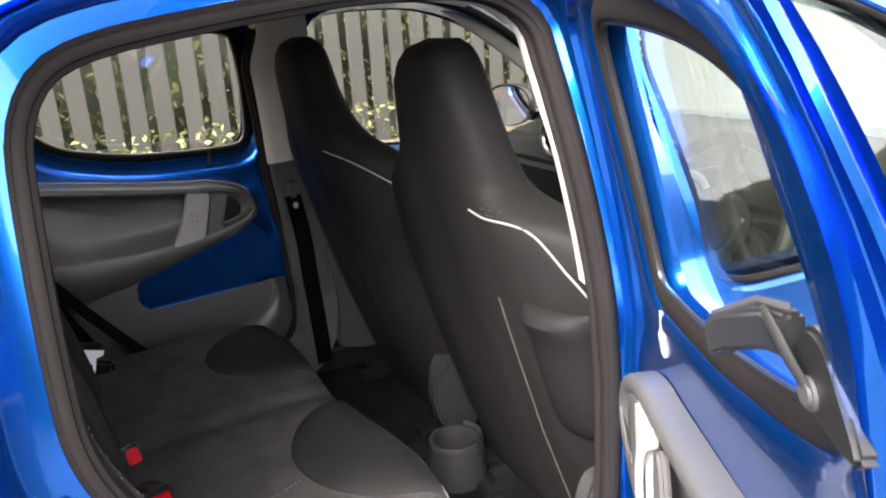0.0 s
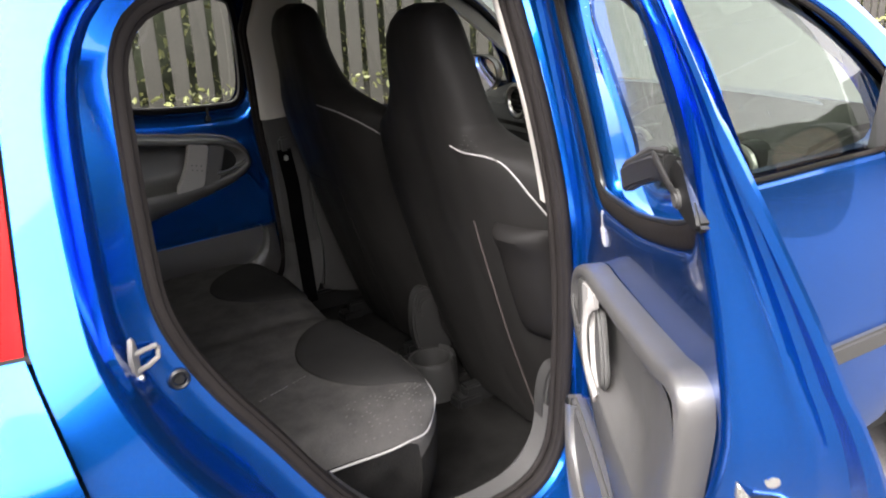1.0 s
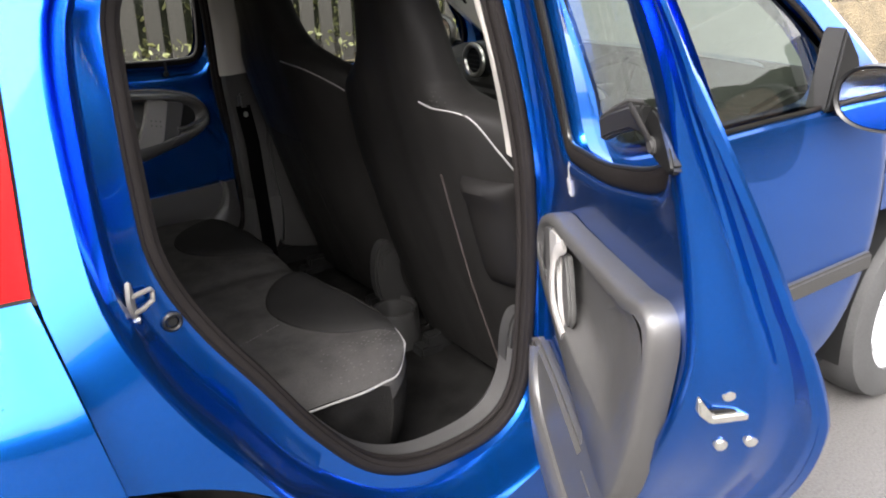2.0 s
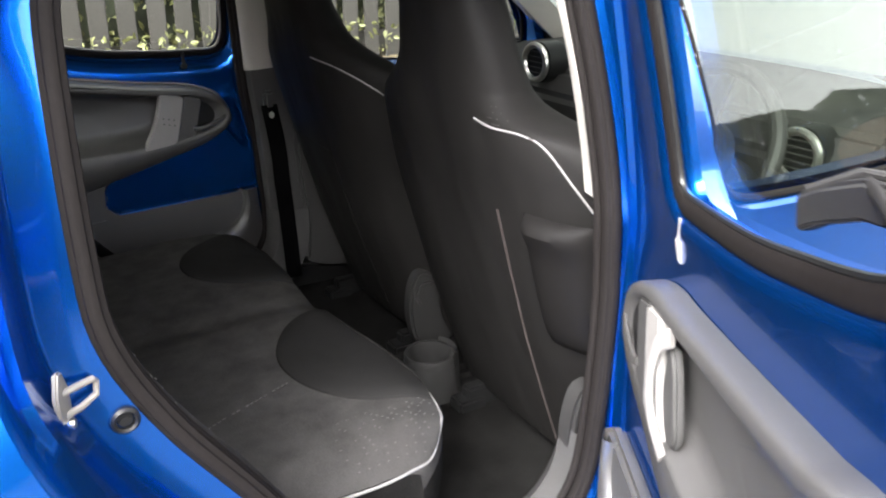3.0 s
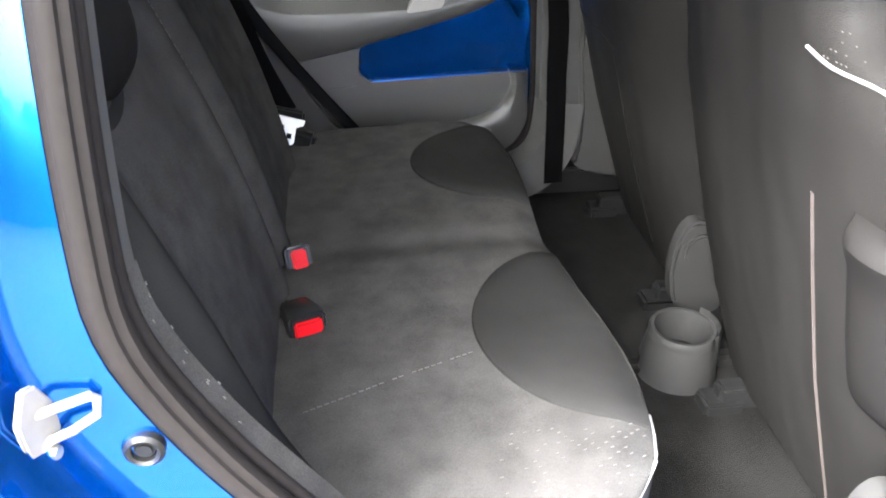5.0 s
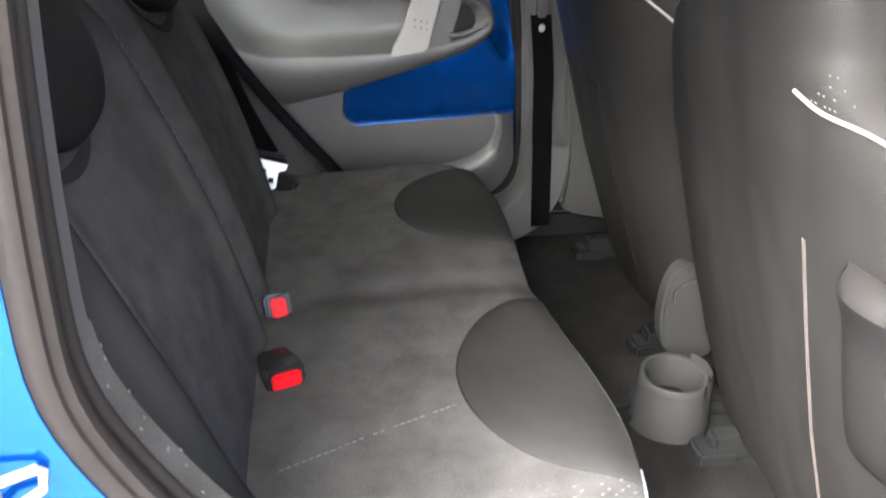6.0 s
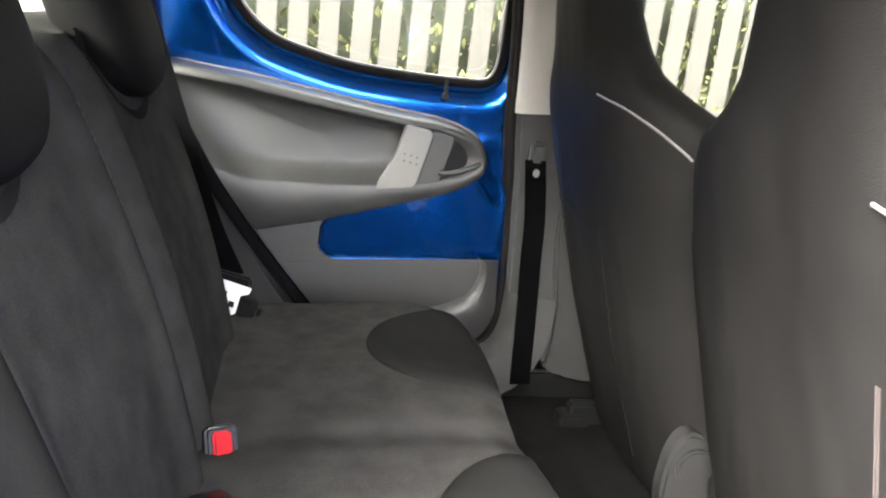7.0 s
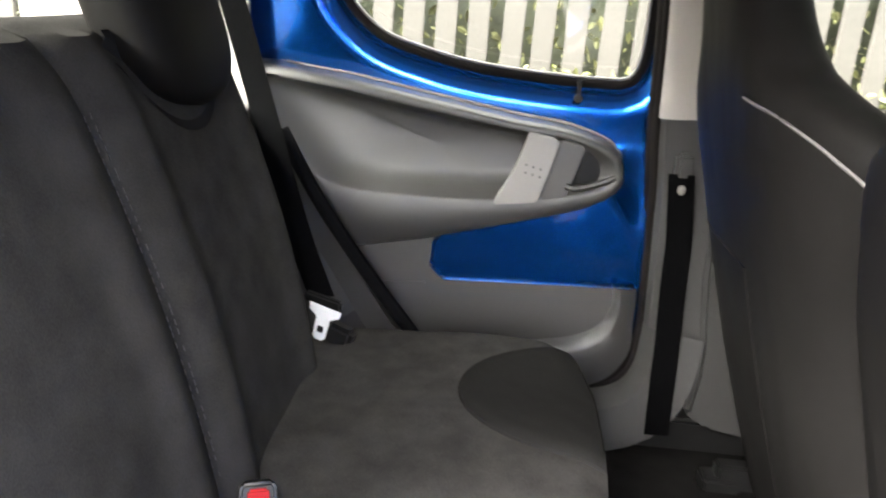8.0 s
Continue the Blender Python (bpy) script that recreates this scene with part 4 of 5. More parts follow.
        part("catch_knuckle", put(drum((-0.585, 0.141, 1.122), 0.009, 0.014, "y", sides=18), inward), DARK_TRIM, catch, bevel=0.002)
        part("catch_foot", put(loft([[(x, y + dy, z + dz) for dy, dz in ((-0.012, -0.020), (0.012, -0.020), (0.014, 0.002), (0.006, 0.007), (-0.012, 0.006))] for x, y, z in ((-0.565, 0.135, 1.150), (-0.550, 0.15, 1.150), (-0.525, 0.175, 1.139), (-0.515, 0.19, 1.131))], True, True, True), inward), BLACK, catch, "black foot fixed to the glass", bevel=0.003)
        part("catch_cap", put(tube([(-0.563, 0.138, 1.158), (-0.545, 0.158, 1.156), (-0.516, 0.19, 1.137)], 0.003, 8, flat=1.8), inward), CUP, catch, "grey cap")
    return door


rear_door(swung, "open blue rear door with grey trim, on the driver's side", True)
rear_door(mirrored, "closed blue rear door with grey armrest, seen from inside", False)

# striker and plugs in the doorway
striker = thing("door_striker", "pale metal door striker with a square loop on the jamb", "striker")
jamb = Matrix(((0.40 * 0.80, 0.916 * 0.80, 0, -0.648), (0.916 * 0.80, -0.40 * 0.80, 0, 0.104), (0, 0, 0.88, 0.874), (0, 0, 0, 1)))
part("plate", put(prism([(-0.006, 0.040), (0.008, 0.036), (0.020, 0.012), (0.021, -0.012), (0.010, -0.036), (-0.004, -0.040), (-0.018, -0.02), (-0.020, 0.016)], 0.0, 0.007), lambda v: jamb @ v), WHITE_METAL, striker, bevel=0.002)
part("loop", put(tube([(0.0, 0.004, 0.012), (0.018, 0.018, 0.012), (0.034, 0.03, 0.011), (0.038, 0.032, 0.006), (0.035, 0.031, -0.008), (0.018, 0.018, -0.014), (0.0, 0.004, -0.015)], 0.0042, 8), lambda v: jamb @ v), WHITE_METAL, striker)
part("screw", put(drum((0.004, 0.009, -0.026), 0.006, 0.008, "y", sides=14), lambda v: jamb @ v), STEEL, striker, bevel=0.001)
plug = thing("rubber_plug", "round black rubber plug in the door jamb", "plug", at=(-0.592, 0.128, 0.826))
prof = ((0.0145, 0.002), (0.0145, -0.005), (0.0115, -0.0075), (0.009, -0.006), (0.0085, -0.002))
part("ring", loft([[(r * math.cos(a), d, r * math.sin(a)) for a in np.linspace(0, 2 * math.pi, 28, endpoint=False)] for r, d in prof]), BLACK, plug)
part("centre", drum((0, -0.002, 0), 0.0075, 0.006, "y", sides=20), BLACK, plug, bevel=0.002)

part("jamb_dimple", drum((-0.666, 0.094, 0.784), 0.015, 0.02, "y", r2=0.009, sides=24), PAINT, car, "pressed blue dimple in the jamb", bevel=0.003)

# ---- front seats ----
SEAT_H = [0.34, 0.45, 0.60, 0.75, 0.88, 0.96, 1.01, 1.05, 1.09, 1.145, 1.197, 1.232, 1.255, 1.268]
SEAT_X = [0.205, 0.165, 0.112, 0.067, 0.030, 0.008, -0.002, -0.010, -0.017, -0.027, -0.033, -0.030, -0.020, 0.0]
SEAT_W = [0.282, 0.292, 0.296, 0.297, 0.300, 0.302, 0.283, 0.225, 0.186, 0.163, 0.150, 0.130, 0.10, 0.05]
SEAT_T = [0.13, 0.15, 0.16, 0.16, 0.15, 0.14, 0.13, 0.12, 0.11, 0.105, 0.10, 0.09, 0.07, 0.03]


NEAR_Z = [0.30, 0.86, 0.91, 0.945, 0.973, 0.993, 1.006, 1.018, 1.030, 1.048, 1.11, 1.155, 1.205, 1.243, 1.268]
NEAR_W = [0.285, 0.302, 0.302, 0.296, 0.278, 0.255, 0.228, 0.176, 0.134, 0.110, 0.096, 0.086, 0.069, 0.050, 0.030]


MATE_Z = [0.30, 0.88, 0.92, 0.95, 0.985, 1.005, 1.018, 1.032, 1.045, 1.065, 1.11, 1.155, 1.205, 1.243, 1.268]
MATE_W = [0.285, 0.305, 0.308, 0.306, 0.298, 0.287, 0.270, 0.243, 0.212, 0.165, 0.120, 0.098, 0.088, 0.070, 0.04]


def driver_x(z, dy, widths=NEAR_W):
    """Depth of a front seat's back on its driver's side."""
    x, t, w = np.interp(z, SEAT_H, SEAT_X), np.interp(z, SEAT_H, SEAT_T), np.interp(z, NEAR_Z if widths is NEAR_W else MATE_Z, widths)
    head = np.clip((z - 0.985) / 0.075, 0, 1)
    s = min(1.0, abs(dy) / w) ** (1 / (0.55 + 0.2 * head))
    c = math.sqrt(1 - s * s)
    return x + t / 2 - c ** (0.6 + 0.15 * head) * t / 2 + 0.0495 * (abs(dy) / 0.28) ** 4


def seat_section(cy, z, shrink=0.0, n=56, driver=False):
    """One level slice of a seat back: flat behind, rounded at the sides, wings curving forwards."""
    x, w, t = (np.interp(z, SEAT_H, a) for a in (SEAT_X, SEAT_W, SEAT_T))
    ring = []
    for k in np.arange(n) * 2 * math.pi / n:
        c, s = math.cos(k), math.sin(k)
        head = np.clip((z - 0.985) / 0.075, 0, 1)
        square = 0.24 * np.clip((0.96 - z) / 0.1, 0, 1) if driver and s > 0 else 0.0
        py = np.sign(s) * abs(s) ** (0.55 - square + 0.2 * head) * ((np.interp(z, NEAR_Z, NEAR_W) if driver else np.interp(z, MATE_Z, MATE_W)) if s < 0 else w * (1.15 - 0.06 * head) if driver else w)
        px = -np.sign(c) * abs(c) ** (0.6 - square + 0.15 * head) * (t / 2 - shrink)
        wing = 0.055 * (abs(py) / 0.28) ** 4 * (0.25 if driver and py > 0 else 1.0)
        ring.append((x + t / 2 + px + wing * 0.9, cy + py, z))
    return ring


def seat_back_x(z, dy):
    return np.interp(z, SEAT_H, SEAT_X) + 0.05 * (abs(dy) / 0.28) ** 4 + 0.07 * max(0.0, abs(dy) / np.interp(z, SEAT_H, SEAT_W) - 0.82) ** 1.5 * 4


def front_seat(cy, label, pocket):
    seat = thing("front_seat", label, "car seat", "front seats")
    zs = np.r_[np.linspace(0.34, 0.86, 22), np.linspace(0.875, 1.10, 34), np.linspace(1.12, 1.235, 12), np.linspace(1.243, 1.268, 6)]
    part("backrest", loft([seat_section(cy, z, driver=pocket) for z in zs], True, True, True), COVER, seat, "high backrest in a black fitted cover")
    # moulded cushion
    part("cushion", loft([[(x, cy + sy * (0.245 - 0.03 * (zz < 0)), 0.50 + zz) for sy, zz in ((-1, -0.10), (-1, 0.02), (-0.85, 0.05), (0, 0.03), (0.85, 0.05), (1, 0.02), (1, -0.10))] for x in np.linspace(0.24, 0.68, 8)], True, True, True), COVER, seat, bevel=0.012)
    path = [(driver_x(z, dy) - 0.003, cy + dy, z) for dy, z in smooth_path([(-0.072, 1.014), (-0.11, 1.007), (-0.165, 1.006), (-0.20, 0.997), (-0.224, 0.975), (-0.244, 0.942), (-0.262, 0.905), (-0.277, 0.868)], 34)]
    if not pocket:
        path = [(driver_x(z, dy, MATE_W) - 0.003, cy + dy, z) for dy, z in smooth_path([(-0.118, 1.026), (-0.15, 1.022), (-0.19, 1.016), (-0.225, 1.005), (-0.255, 0.990), (-0.277, 0.972), (-0.285, 0.962)], 30)]
    part("piping", tube(path, 0.0019, 6), PIPING, seat, "thin pale piping at the shoulder")
    # leatherette pocket on the near side wing
    for s in (-1,) if pocket else ():
        rows = []
        for z, b in ((0.880, 0.0), (0.877, 0.012), (0.868, 0.026), (0.856, 0.033), (0.842, 0.030), (0.826, 0.024), (0.80, 0.024), (0.74, 0.026), (0.69, 0.025), (0.665, 0.021), (0.648, 0.012), (0.638, 0.0)):
            w0, w1 = 0.155 + 0.012 * (0.87 - z), 0.272
            rows.append([(seat_back_x(z, dy) - b * math.sin(math.pi * u) ** 0.35, cy + s * dy, z) for u, dy in zip(np.linspace(0, 1, 16), np.linspace(w0, w1, 16))])
        part("side_pocket", loft(rows, False), LEATHER, seat, "black leatherette pocket with padded top")
    seam = [(seat_back_x(z, 0.09) - 0.001, cy - 0.088 + 0.01 * (0.865 - z), z) for z in np.linspace(0.865, 0.36, 24)]
    if pocket:
        for shift in (0.0, 0.004):
            part("seam", tube([(x, y + shift, z) for x, y, z in seam], 0.0009, 6), THREAD, seat, "brown stitched seam")
    if not pocket:
        part("seam", tube([(driver_x(z, -0.07, MATE_W) - 0.0005, cy - 0.07 - 0.02 * (0.80 - z), z) for z in np.linspace(0.80, 0.38, 20)], 0.0014, 6), LEATHER, seat, "dark vertical seam")
        part("seam", tube([(driver_x(0.80, dy, MATE_W) - 0.0005, cy + dy, 0.80 + 0.01 * dy) for dy in np.linspace(-0.07, 0.20, 16)], 0.0012, 6), LEATHER, seat, "dark level seam")
    # recliner covers at both hinges
    for s in (-1,):
        y, back, up = (cy - 0.268, 0.10, 0.085) if pocket else (cy - 0.262, 0.0, 0.0)
        shield = part("recliner_cover", prism(smooth_loop([(0.150, 0.505), (0.172, 0.54), (0.205, 0.53), (0.22, 0.48), (0.235, 0.41), (0.26, 0.35), (0.22, 0.335), (0.165, 0.36), (0.145, 0.43)], 40) + np.array((-back, up)), y - 0.018, y + 0.018), CUP, seat, "grey plastic recliner cover", bevel=0.006)
        part("recliner_disc", drum((0.19 - back, y + s * 0.02, 0.485 + up), 0.032, 0.016, "y", sides=28), CUP, shield, bevel=0.004)
    for s in (-1, 1):
        part("seat_rail", block((0.40, cy + s * 0.19, 0.325), (0.48, 0.035, 0.05)), BLACK, seat, "black steel seat rail", bevel=0.006)
        part("rail_foot", block((0.17, cy + s * 0.19, 0.31), (0.07, 0.05, 0.03)), BLACK, seat, bevel=0.006)
    return seat


driver_seat = front_seat(0.458, "driver's seat with tall black covered backrest and side pocket", True)
front_seat(1.137, "front passenger seat with tall black covered backrest", False)

# cup holder between the seats
cup = thing("cup_holder", "light grey plastic cup holder on the tunnel between the seats", "cup holder")
prof = ((0.072, 0.30), (0.066, 0.34), (0.059, 0.380))
part("cup", loft([[(0.132 + r * math.cos(a), 0.750 + r * math.sin(a), z) for a in np.linspace(0, 2 * math.pi, 40, endpoint=False)] for r, z in prof], True), CUP, cup)
prof = ((0.059, 0.380), (0.0595, 0.390), (0.056, 0.397), (0.050, 0.396), (0.048, 0.388), (0.045, 0.31))
part("rim", loft([[(0.132 + r * math.cos(a), 0.750 + r * math.sin(a), z) for a in np.linspace(0, 2 * math.pi, 40, endpoint=False)] for r, z in prof], True, False, True), CUP, cup, "rounded rim")
part("bracket", loft([[(0.132 + r * math.cos(a), 0.750 + r * math.sin(a), z) for a in np.linspace(-1.0, 0.7, 12)] for r, z in ((0.07, 0.30), (0.067, 0.36), (0.064, 0.40), (0.061, 0.406), (0.059, 0.40), (0.0605, 0.36))], False), CUP, cup, "raised grey bracket")

# ---- rear bench ----
bench = thing("rear_bench", "dark grey fabric rear bench seat with smooth oval pads", "car seat")
Y0, Y1 = 0.255, 1.335


def bench_front(y):
    """How far forwards the cushion reaches."""
    s = (y - Y0) / (Y1 - Y0)
    return -0.108 + 0.026 * math.exp(-((y - 0.47) / 0.16) ** 2) - 0.012 * math.exp(-((y - 0.82) / 0.12) ** 2) - 0.02 * max(0.0, y - 1.1) / 0.2 - 0.075 * math.exp(-(y - Y0) / 0.03) - 0.10 * math.exp(-(Y1 - y) / 0.04)


def bench_top(x, y):
    u = np.clip((x + 0.60) / (bench_front(y) + 0.60), 0, 1)
    z = 0.572 - 0.022 * (1 - u) + 0.008 * math.sin(u * 3)
    z -= 0.20 * max(0.0, u - 0.90) ** 1.6 * 3
    e = min(y - Y0, Y1 - y)
    z -= 0.05 * max(0.0, 1 - e / 0.06) ** 2
    z += 0.004 * noise.noise((x * 9, y * 9, 0)) - 0.006 * math.exp(-((y - 0.80) / 0.03) ** 2)
    return z


def bench_point(u, y):
    f = bench_front(y)
    if u <= 1:
        x = -0.62 + (f + 0.62) * u
        return (x, y, bench_top(x, y))
    z0 = bench_top(f, y)
    v = u - 1
    return (f + 0.012 * math.sin(v * math.pi) - 0.05 * v * v, y, z0 - (z0 - 0.30) * v)


us = np.r_[np.linspace(0, 0.85, 22), np.linspace(0.88, 1, 10), (1.05, 1.10, 1.15)]
ys = np.r_[Y0, np.linspace(Y0 + 0.004, Y1 - 0.004, 110), Y1]
bm = grid(bench_point, us, ys)
# lower front and sides are a separate black mesh in place of shadow
shade_skirt = grid(bench_point, np.linspace(1.15, 2, 10), ys)
for y in (Y0, Y1):
    line = [bench_point(u, y) for u in np.r_[us, np.linspace(1.2, 2, 10)]]
    vs = [shade_skirt.verts.new(p) for p in line]
    lo = [shade_skirt.verts.new((p[0], y + (0.02 if y == Y0 else -0.02), 0.30)) for p in line]
    for i in range(len(vs) - 1):
        shade_skirt.faces.new((vs[i], vs[i + 1], lo[i + 1], lo[i]))
part("shade_skirt", shade_skirt, CARPET, bench, "cushion front and sides, black to stand in for shadow")
part("cushion", bm, FABRIC, bench, "dark grey woven fabric cushion")


def pad(cx, cy, rx, ry):
    rings = []
    for s, h in ((1.0, -0.004), (0.985, 0.004), (0.95, 0.008), (0.85, 0.009), (0.6, 0.006), (0.3, 0.004), (0.02, 0.004)):
        ring = []
        for a in np.linspace(0, 2 * math.pi, 64, endpoint=False):
            y = cy + ry * s * math.sin(a)
            x = cx - rx * s * math.cos(a)
            lim = bench_front(y) - 0.004
            x = min(x, lim)
            ring.append((x, y, bench_top(x, y) + h))
        rings.append(ring)
    return loft(rings, True, False, True)


part("pad", pad(-0.085, 0.555, 0.195, 0.20), PAD, bench, "smooth dished seat pad")
part("pad", pad(-0.10, 1.085, 0.215, 0.172), PAD, bench, "smooth dished seat pad")
pipe = [(x, Y0 - 0.002, bench_top(x, Y0) - 0.004) for x in (-0.42, -0.36, -0.30, -0.24)]
pipe += [(-0.195, Y0 + 0.002, 0.520), (-0.150, Y0 + 0.014, 0.522)]
pipe += [(bench_front(y) + 0.002, y, bench_top(bench_front(y), y) - 0.004) for y in Y0 + np.array((0.052, 0.075, 0.10, 0.13))]
part("piping", tube(smooth_path(pipe), 0.0024, 8), PIPING, bench, "pale piping along the cushion edge")


# backrest halves with head restraints
def rest_x(z):
    return -0.553 - 0.31 * (z - 0.56)


def backrest(ya, yb):
    def pt(u, v):
        y = ya + (yb - ya) * u
        e = min(u, 1 - u) * (yb - ya)
        edge_in = 0.016 * max(0.0, 1 - e / 0.03) ** 2
        if v <= 1:
            z = 0.50 + 0.56 * v
            bulge = 0.022 * math.sin(math.pi * min(1, v)) + 0.012 * math.exp(-((e - 0.06) / 0.03) ** 2)
            return (rest_x(z) + bulge - edge_in - 0.05 * max(0.0, v - 0.88) ** 2 * 20, y, z - 0.03 * max(0.0, v - 0.9) * 3)
        w = v - 1
        x0 = rest_x(1.06) - 0.0144
        return (x0 - 0.12 * w - edge_in * (1 - w), y, 1.051 + 0.012 * math.sin(w * math.pi) - 0.03 * edge_in)
    return grid(pt, np.linspace(0, 1, 40), np.r_[np.linspace(0, 1, 34), np.linspace(1.1, 2, 8)])


part("backrest", backrest(0.29, 0.765), FABRIC, bench, "dark grey fabric backrest half")
part("backrest", backrest(0.765, 1.19), FABRIC, bench, "dark grey fabric backrest half")
part("side_bolster", tube(smooth_path([(-0.50, 0.285, 0.54), (-0.555, 0.28, 0.66), (-0.60, 0.275, 0.80), (-0.645, 0.27, 0.93), (-0.68, 0.27, 1.02)], 30), 0.04, 16), PAD, bench, "smooth dark grey side bolster")


def head_restraint(y, label):
    head = thing("head_restraint", label, "head restraint", "rear head restraints")
    rings = []
    for z, w, d, x in smooth_path(((0.968, 0.012, 0.012, -0.672), (0.974, 0.045, 0.024, -0.675), (0.992, 0.085, 0.040, -0.682), (1.025, 0.110, 0.052, -0.695), (1.07, 0.120, 0.056, -0.712), (1.12, 0.12, 0.052, -0.727), (1.16, 0.11, 0.042, -0.737), (1.18, 0.09, 0.022, -0.735), (1.186, 0.04, 0.008, -0.735)), 40):
        rings.append([(x + 0.01 - d * np.sign(math.cos(a)) * abs(math.cos(a)) ** 0.7, y + w * np.sign(math.sin(a)) * abs(math.sin(a)) ** 0.7, z) for a in np.linspace(0, 2 * math.pi, 72, endpoint=False)])
    part("pad", loft(rings, True, True, True), LEATHER, head, "black leatherette pad")
    for s in (-1, 1):
        part("post", drum((-0.715, y + s * 0.05, 1.0), 0.006, 0.10), STEEL, head)

    def hollow(u, k):
        dy = -0.135 + 0.27 * u
        low = 0.938 + 0.085 * abs(dy / 0.135) ** 2.2
        z = low + (1.056 - low) * k
        v = (z - 0.50) / 0.56
        return (rest_x(z) + 0.022 * math.sin(math.pi * min(1, v)) + 0.005 - 0.03 * max(0.0, v - 0.9) ** 2 * 20 - 0.010 * math.sin(math.pi * min(1.0, k * 1.2 + 0.05)), y + dy, z)

    part("recess", grid(hollow, np.linspace(0, 1, 30), np.linspace(0, 1, 12)), PAD, bench, "smooth dark recess under the head restraint")
    return head


head_restraint(0.45, "black padded rear head restraint over the bench's driver side")
head_restraint(0.985, "black padded rear head restraint over the bench's passenger side")


# buckles
def buckle(m, label, slot):
    """A buckle along its own z, with the button at its top end."""
    b = thing("belt_buckle", label, "belt buckle", "rear belt buckles")

    def at(v):
        return m @ v

    part("body", put(loft([[(x * k, y * k, z) for x, y in ((-0.017, -0.027), (0.017, -0.027), (0.021, -0.02), (0.021, 0.02), (0.017, 0.027), (-0.017, 0.027), (-0.021, 0.02), (-0.021, -0.02))] for z, k in ((-0.055, 0.55), (-0.045, 0.8), (-0.01, 0.98), (0.012, 1.0), (0.016, 0.94))], True, True, True), at), BLACK, b, bevel=0.003)
    part("button", put(block((0.0, 0, 0.017), (0.024, 0.040, 0.010)), at), RED, b, "red release button", bevel=0.003)
    if slot:
        part("slot", put(block((-0.011, 0, 0.021), (0.006, 0.036, 0.004)), at), BLACK, b)
    return b


buckle(Matrix.Translation((-0.523, 0.790, 0.552)) @ look((0, 0, 0), (-0.5, 1.4, -0.75)), "black buckle with red button, tucked upright in the bench", False)
buckle(Matrix.Translation((-0.508, 0.612, 0.563)) @ look((0, 0, 0), (-0.35, 1.0, -0.15)) @ pose(0, 0, 0, 0, 0, 90), "black buckle with red button lying on the bench", True)


# belts
def webbing(path, width, across):
    rows = []
    a = Vector(across).normalized() * width / 2
    for p in path:
        p = Vector(p)
        rows.append([p - a, p + a])
    bm = loft(rows, False)
    bmesh.ops.solidify(bm, geom=bm.faces[:], thickness=0.0016)
    return bm


belt = thing("seat_belt", "black rear seat belt hanging with its metal tongue", "seat belt")
part("webbing", webbing(smooth_path([(-0.785, 1.32, 1.27), (-0.719, 1.305, 1.083), (-0.665, 1.295, 0.913), (-0.600, 1.265, 0.733), (-0.549, 1.228, 0.634)]), 0.047, (1, -0.25, 0.25)), WEB, belt)
tongue = part("tongue", prism([(-0.028, 0.0), (0.028, 0.0), (0.026, -0.012), (0.012, -0.020), (0.011, -0.055), (0.006, -0.06), (-0.006, -0.06), (-0.011, -0.055), (-0.012, -0.020), (-0.026, -0.012)], -0.001, 0.002), CHROME, belt, "chromed tongue", bevel=0.0006)
tongue.matrix_basis = Matrix.Translation((-0.538, 1.212, 0.623)) @ pose(0, 0, 0, 0, 12, -12)
part("tongue_slot", put(block((0, -0.0012, -0.040), (0.010, 0.002, 0.011)), lambda v: tongue.matrix_basis @ v), BLACK, belt)
part("tongue_cover", block((-0.543, 1.217, 0.632), (0.066, 0.012, 0.018), turn=pose(0, 0, 0, 0, 10, -12)), BLACK, belt, "black plastic tongue cover", bevel=0.004)
part("anchor", block((-0.518, 1.235, 0.566), (0.05, 0.03, 0.04), turn=pose(0, 0, 0, 0, 15, -15)), BLACK, belt, bevel=0.008)
belt = thing("seat_belt", "black front seat belt running down the far door pillar", "seat belt")
part("webbing", webbing(smooth_path([(0.034, 1.412, 0.850), (0.043, 1.39, 0.735), (0.047, 1.388, 0.64), (0.054, 1.386, 0.52), (0.060, 1.38, 0.36)]), 0.047, (1, 0.1, 0)), WEB, belt)
part("guide", block((0.036, 1.418, 0.862), (0.030, 0.025, 0.05)), DARK_TRIM, belt, "dark plastic belt guide", bevel=0.008)
part("buckle_clip", block((0.034, 1.396, 0.826), (0.012, 0.010, 0.016)), STEEL, belt, bevel=0.003)


# ---- stitching and woven marks ----
def dashes(name, rows, parent, mat, label, long=0.008, wide=0.0012):
    """Small raised threads; rows of (place, direction, normal)."""
    bm = bmesh.new()
    for p, d, n in rows:
        d, n = Vector(d).normalized(), Vector(n).normalized()
        c = n.cross(d).normalized()
        m = Matrix.Identity(4)
        for k, axis in enumerate((d * long, c * wide, n * 0.0010)):
            m.col[k][:3] = axis
        m.translation = Vector(p)
        bmesh.ops.create_cube(bm, size=1, matrix=m)
    ob = part(name, bm, mat, parent, smooth=False)
    return tagged(ob, label, kind="stuff")


MARK = material("woven_white_mark", (0.042, 0.040, 0.038), rough=0.9)
rows = []
for k in range(26):
    u = k / 25
    x, y = -0.505 + 0.215 * u, 0.435 + 0.075 * u
    if rng.random() < 0.85:
        rows.append(((x, y, bench_top(x, y) + 0.0012), (0.215, 0.075, 0), (0, 0, 1)))
dashes("stitching", rows, bench, MARK, "pale stitches across the cushion", 0.006)
rows = []
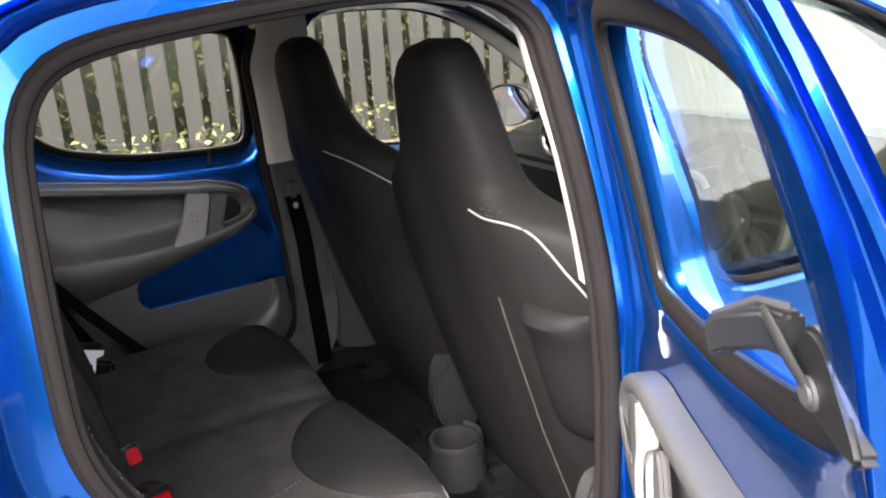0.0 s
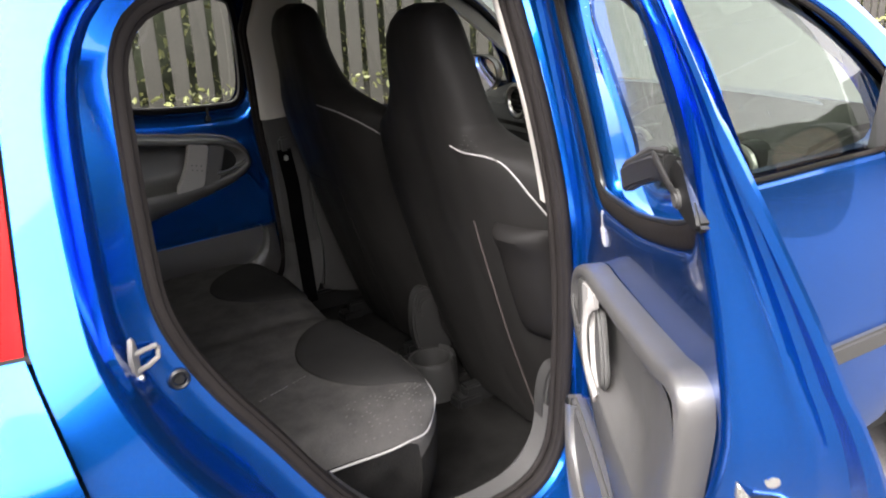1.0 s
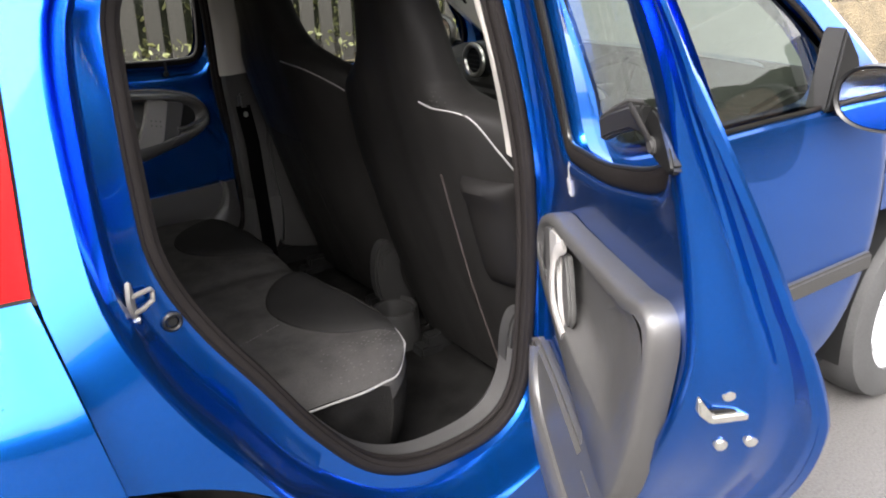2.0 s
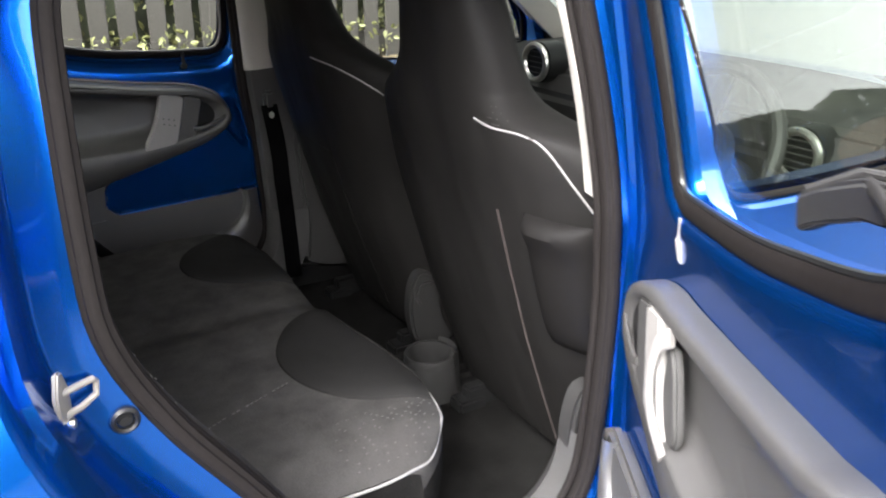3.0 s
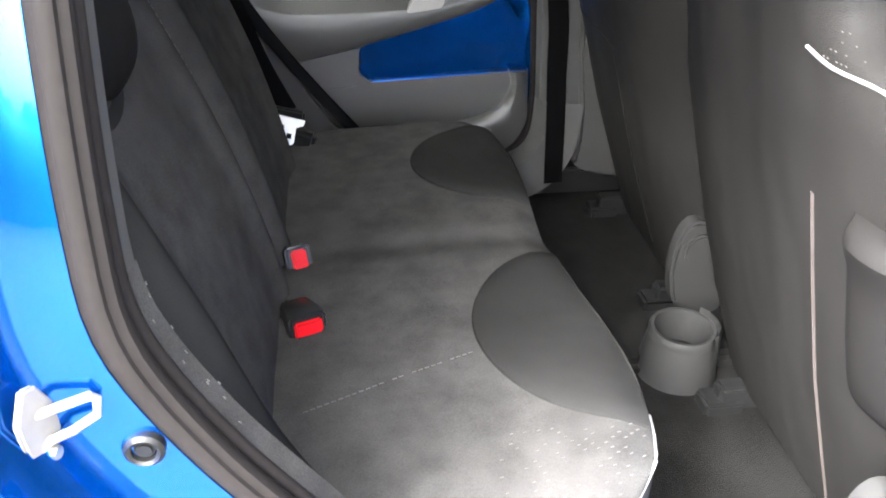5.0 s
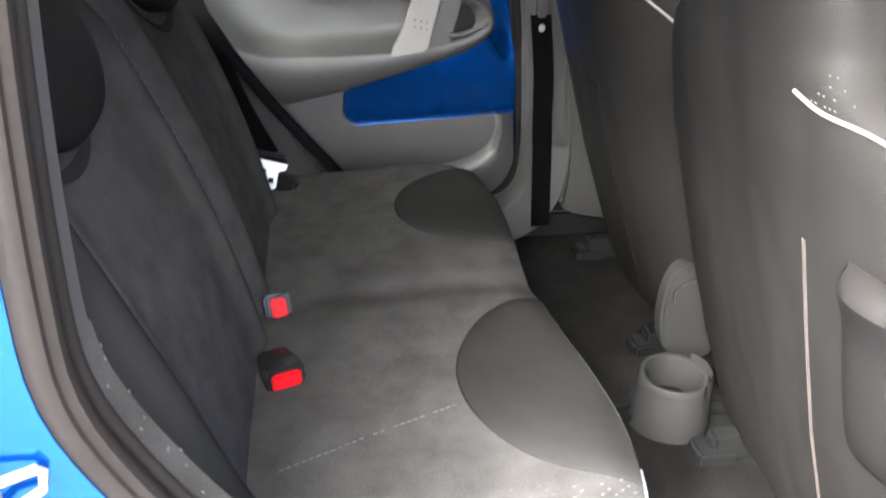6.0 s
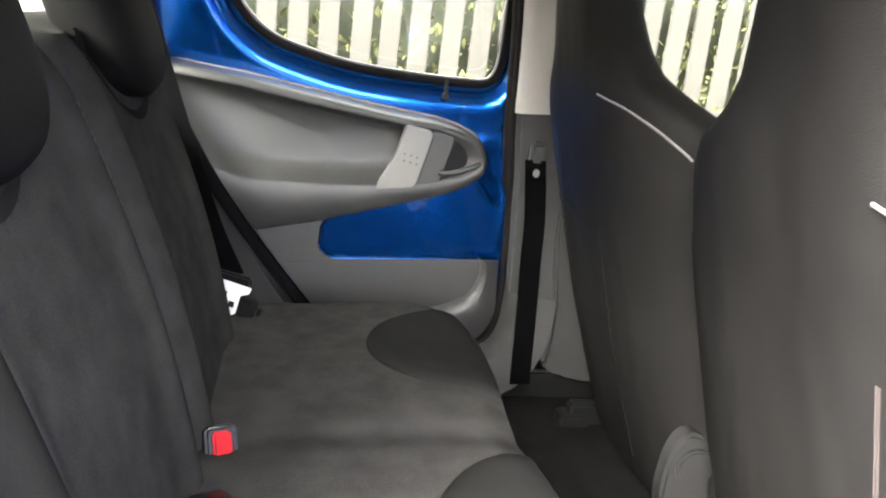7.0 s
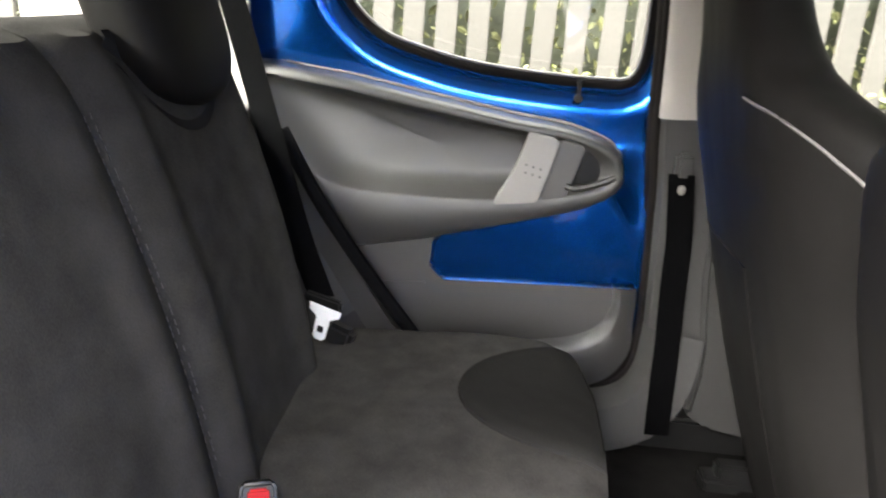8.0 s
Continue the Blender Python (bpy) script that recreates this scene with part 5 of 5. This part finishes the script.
for k in range(13):
    for i in range(11):
        y = Y0 + 0.014 + 0.0075 * k
        f = bench_front(y)
        x = f - 0.012 - 0.016 * i - 0.008 * (k % 2)
        if rng.random() < 0.62 - 0.03 * i:
            rows.append(((x, y, bench_top(x, y) + 0.0008), (1, 0.25, 0), (0, 0, 1)))
dashes("woven_marks", rows, bench, MARK, "rows of pale woven dashes", 0.0040, 0.0006)
rows = []
line = lifted(offset_loop(APERTURE, -0.0152), 0.180)
for k in range(2, len(line) - 2):
    if line[k][0] < -0.5 and 0.80 < line[k][2] < 0.96:
        along = line[k + 1] - line[k - 1]
        for j in range(7):
            if rng.random() < 0.16:
                p = line[k] + along * rng.choice((0.0, 0.2, 0.35)) + np.array((0, 0.003 * j - 0.009, 0))
                rows.append((tuple(p), tuple(along), (0.8, 0, 0.6)))
dashes("woven_marks", rows, bench, MARK, "rows of pale woven dashes", 0.0030, 0.0005)
rows = []
for off in (-0.006, 0.007):
    for k in range(40):
        z = 0.60 + 0.39 * k / 40 + rng.uniform(-0.002, 0.002)
        if rng.random() < 0.75:
            v = (z - 0.50) / 0.56
            rows.append(((rest_x(z) + 0.022 * math.sin(math.pi * v) - 0.016 * (1 - 0.2) ** 2 + 0.003, 0.765 + off, z), (-0.31, 0, 1), (1, 0, 0.31)))
dashes("stitching", rows, bench, MARK, "double row of pale stitches", 0.006)
rows = []
for z in np.linspace(1.012, 1.036, 4):
    for dy in np.arange(0.095, 0.165, 0.006):
        if rng.random() < 0.5 and dy < np.interp(z, NEAR_Z, NEAR_W) - 0.015:
            rows.append(((driver_x(z, -dy) - 0.0006, 0.458 - dy, z), (0.2, 1, 0), (-1, -0.2, 0.1)))
dashes("woven_marks", rows, driver_seat, MARK, "rows of pale woven dashes", 0.0042, 0.0007)


# ---- rain drops and specks of dirt ----
DROP = clear_glass("rain_drop", (0.93, 0.95, 0.96))


def specks(name, places, size, mat, parent, label, flat=0.45):
    """Small flattened domes lying on a side of the car; places of (point, normal)."""
    bm = bmesh.new()
    for p, n in places:
        r = size * rng.uniform(0.4, 1.3)
        m = Matrix.Translation(p) @ Vector(n).to_track_quat("Z", "Y").to_matrix().to_4x4() @ Matrix.Diagonal((r, r * rng.uniform(0.8, 1.3), r * flat, 1))
        bmesh.ops.create_icosphere(bm, subdivisions=1, radius=1.0, matrix=m)
    return tagged(part(name, bm, mat, parent), label, kind="stuff")


def side_spots(count, x0, x1, z0, z1, out):
    places = []
    for _ in range(count):
        x, z = rng.uniform(x0, x1), rng.uniform(z0, z1)
        slope = float(skin(x, z + 0.01) - skin(x, z - 0.01)) / 0.02
        places.append(((x, float(skin(x, z)) - out, z), (0, -1, slope)))
    return places


specks("rain_drops", side_spots(170, 0.10, 0.60, 0.96, 1.30, -0.0255) + side_spots(60, 0.095, 0.13, 1.05, 1.34, 0.0), 0.0022, DROP, car, "small rain drops on the front window and pillar")
specks("dirt_specks", side_spots(46, -1.0, -0.80, 0.95, 1.35, 0.0065) + side_spots(20, -1.0, -0.80, 0.70, 0.90, 0.034), 0.0017, BLACK, car, "dark specks of dirt on the tail lamp and bumper")
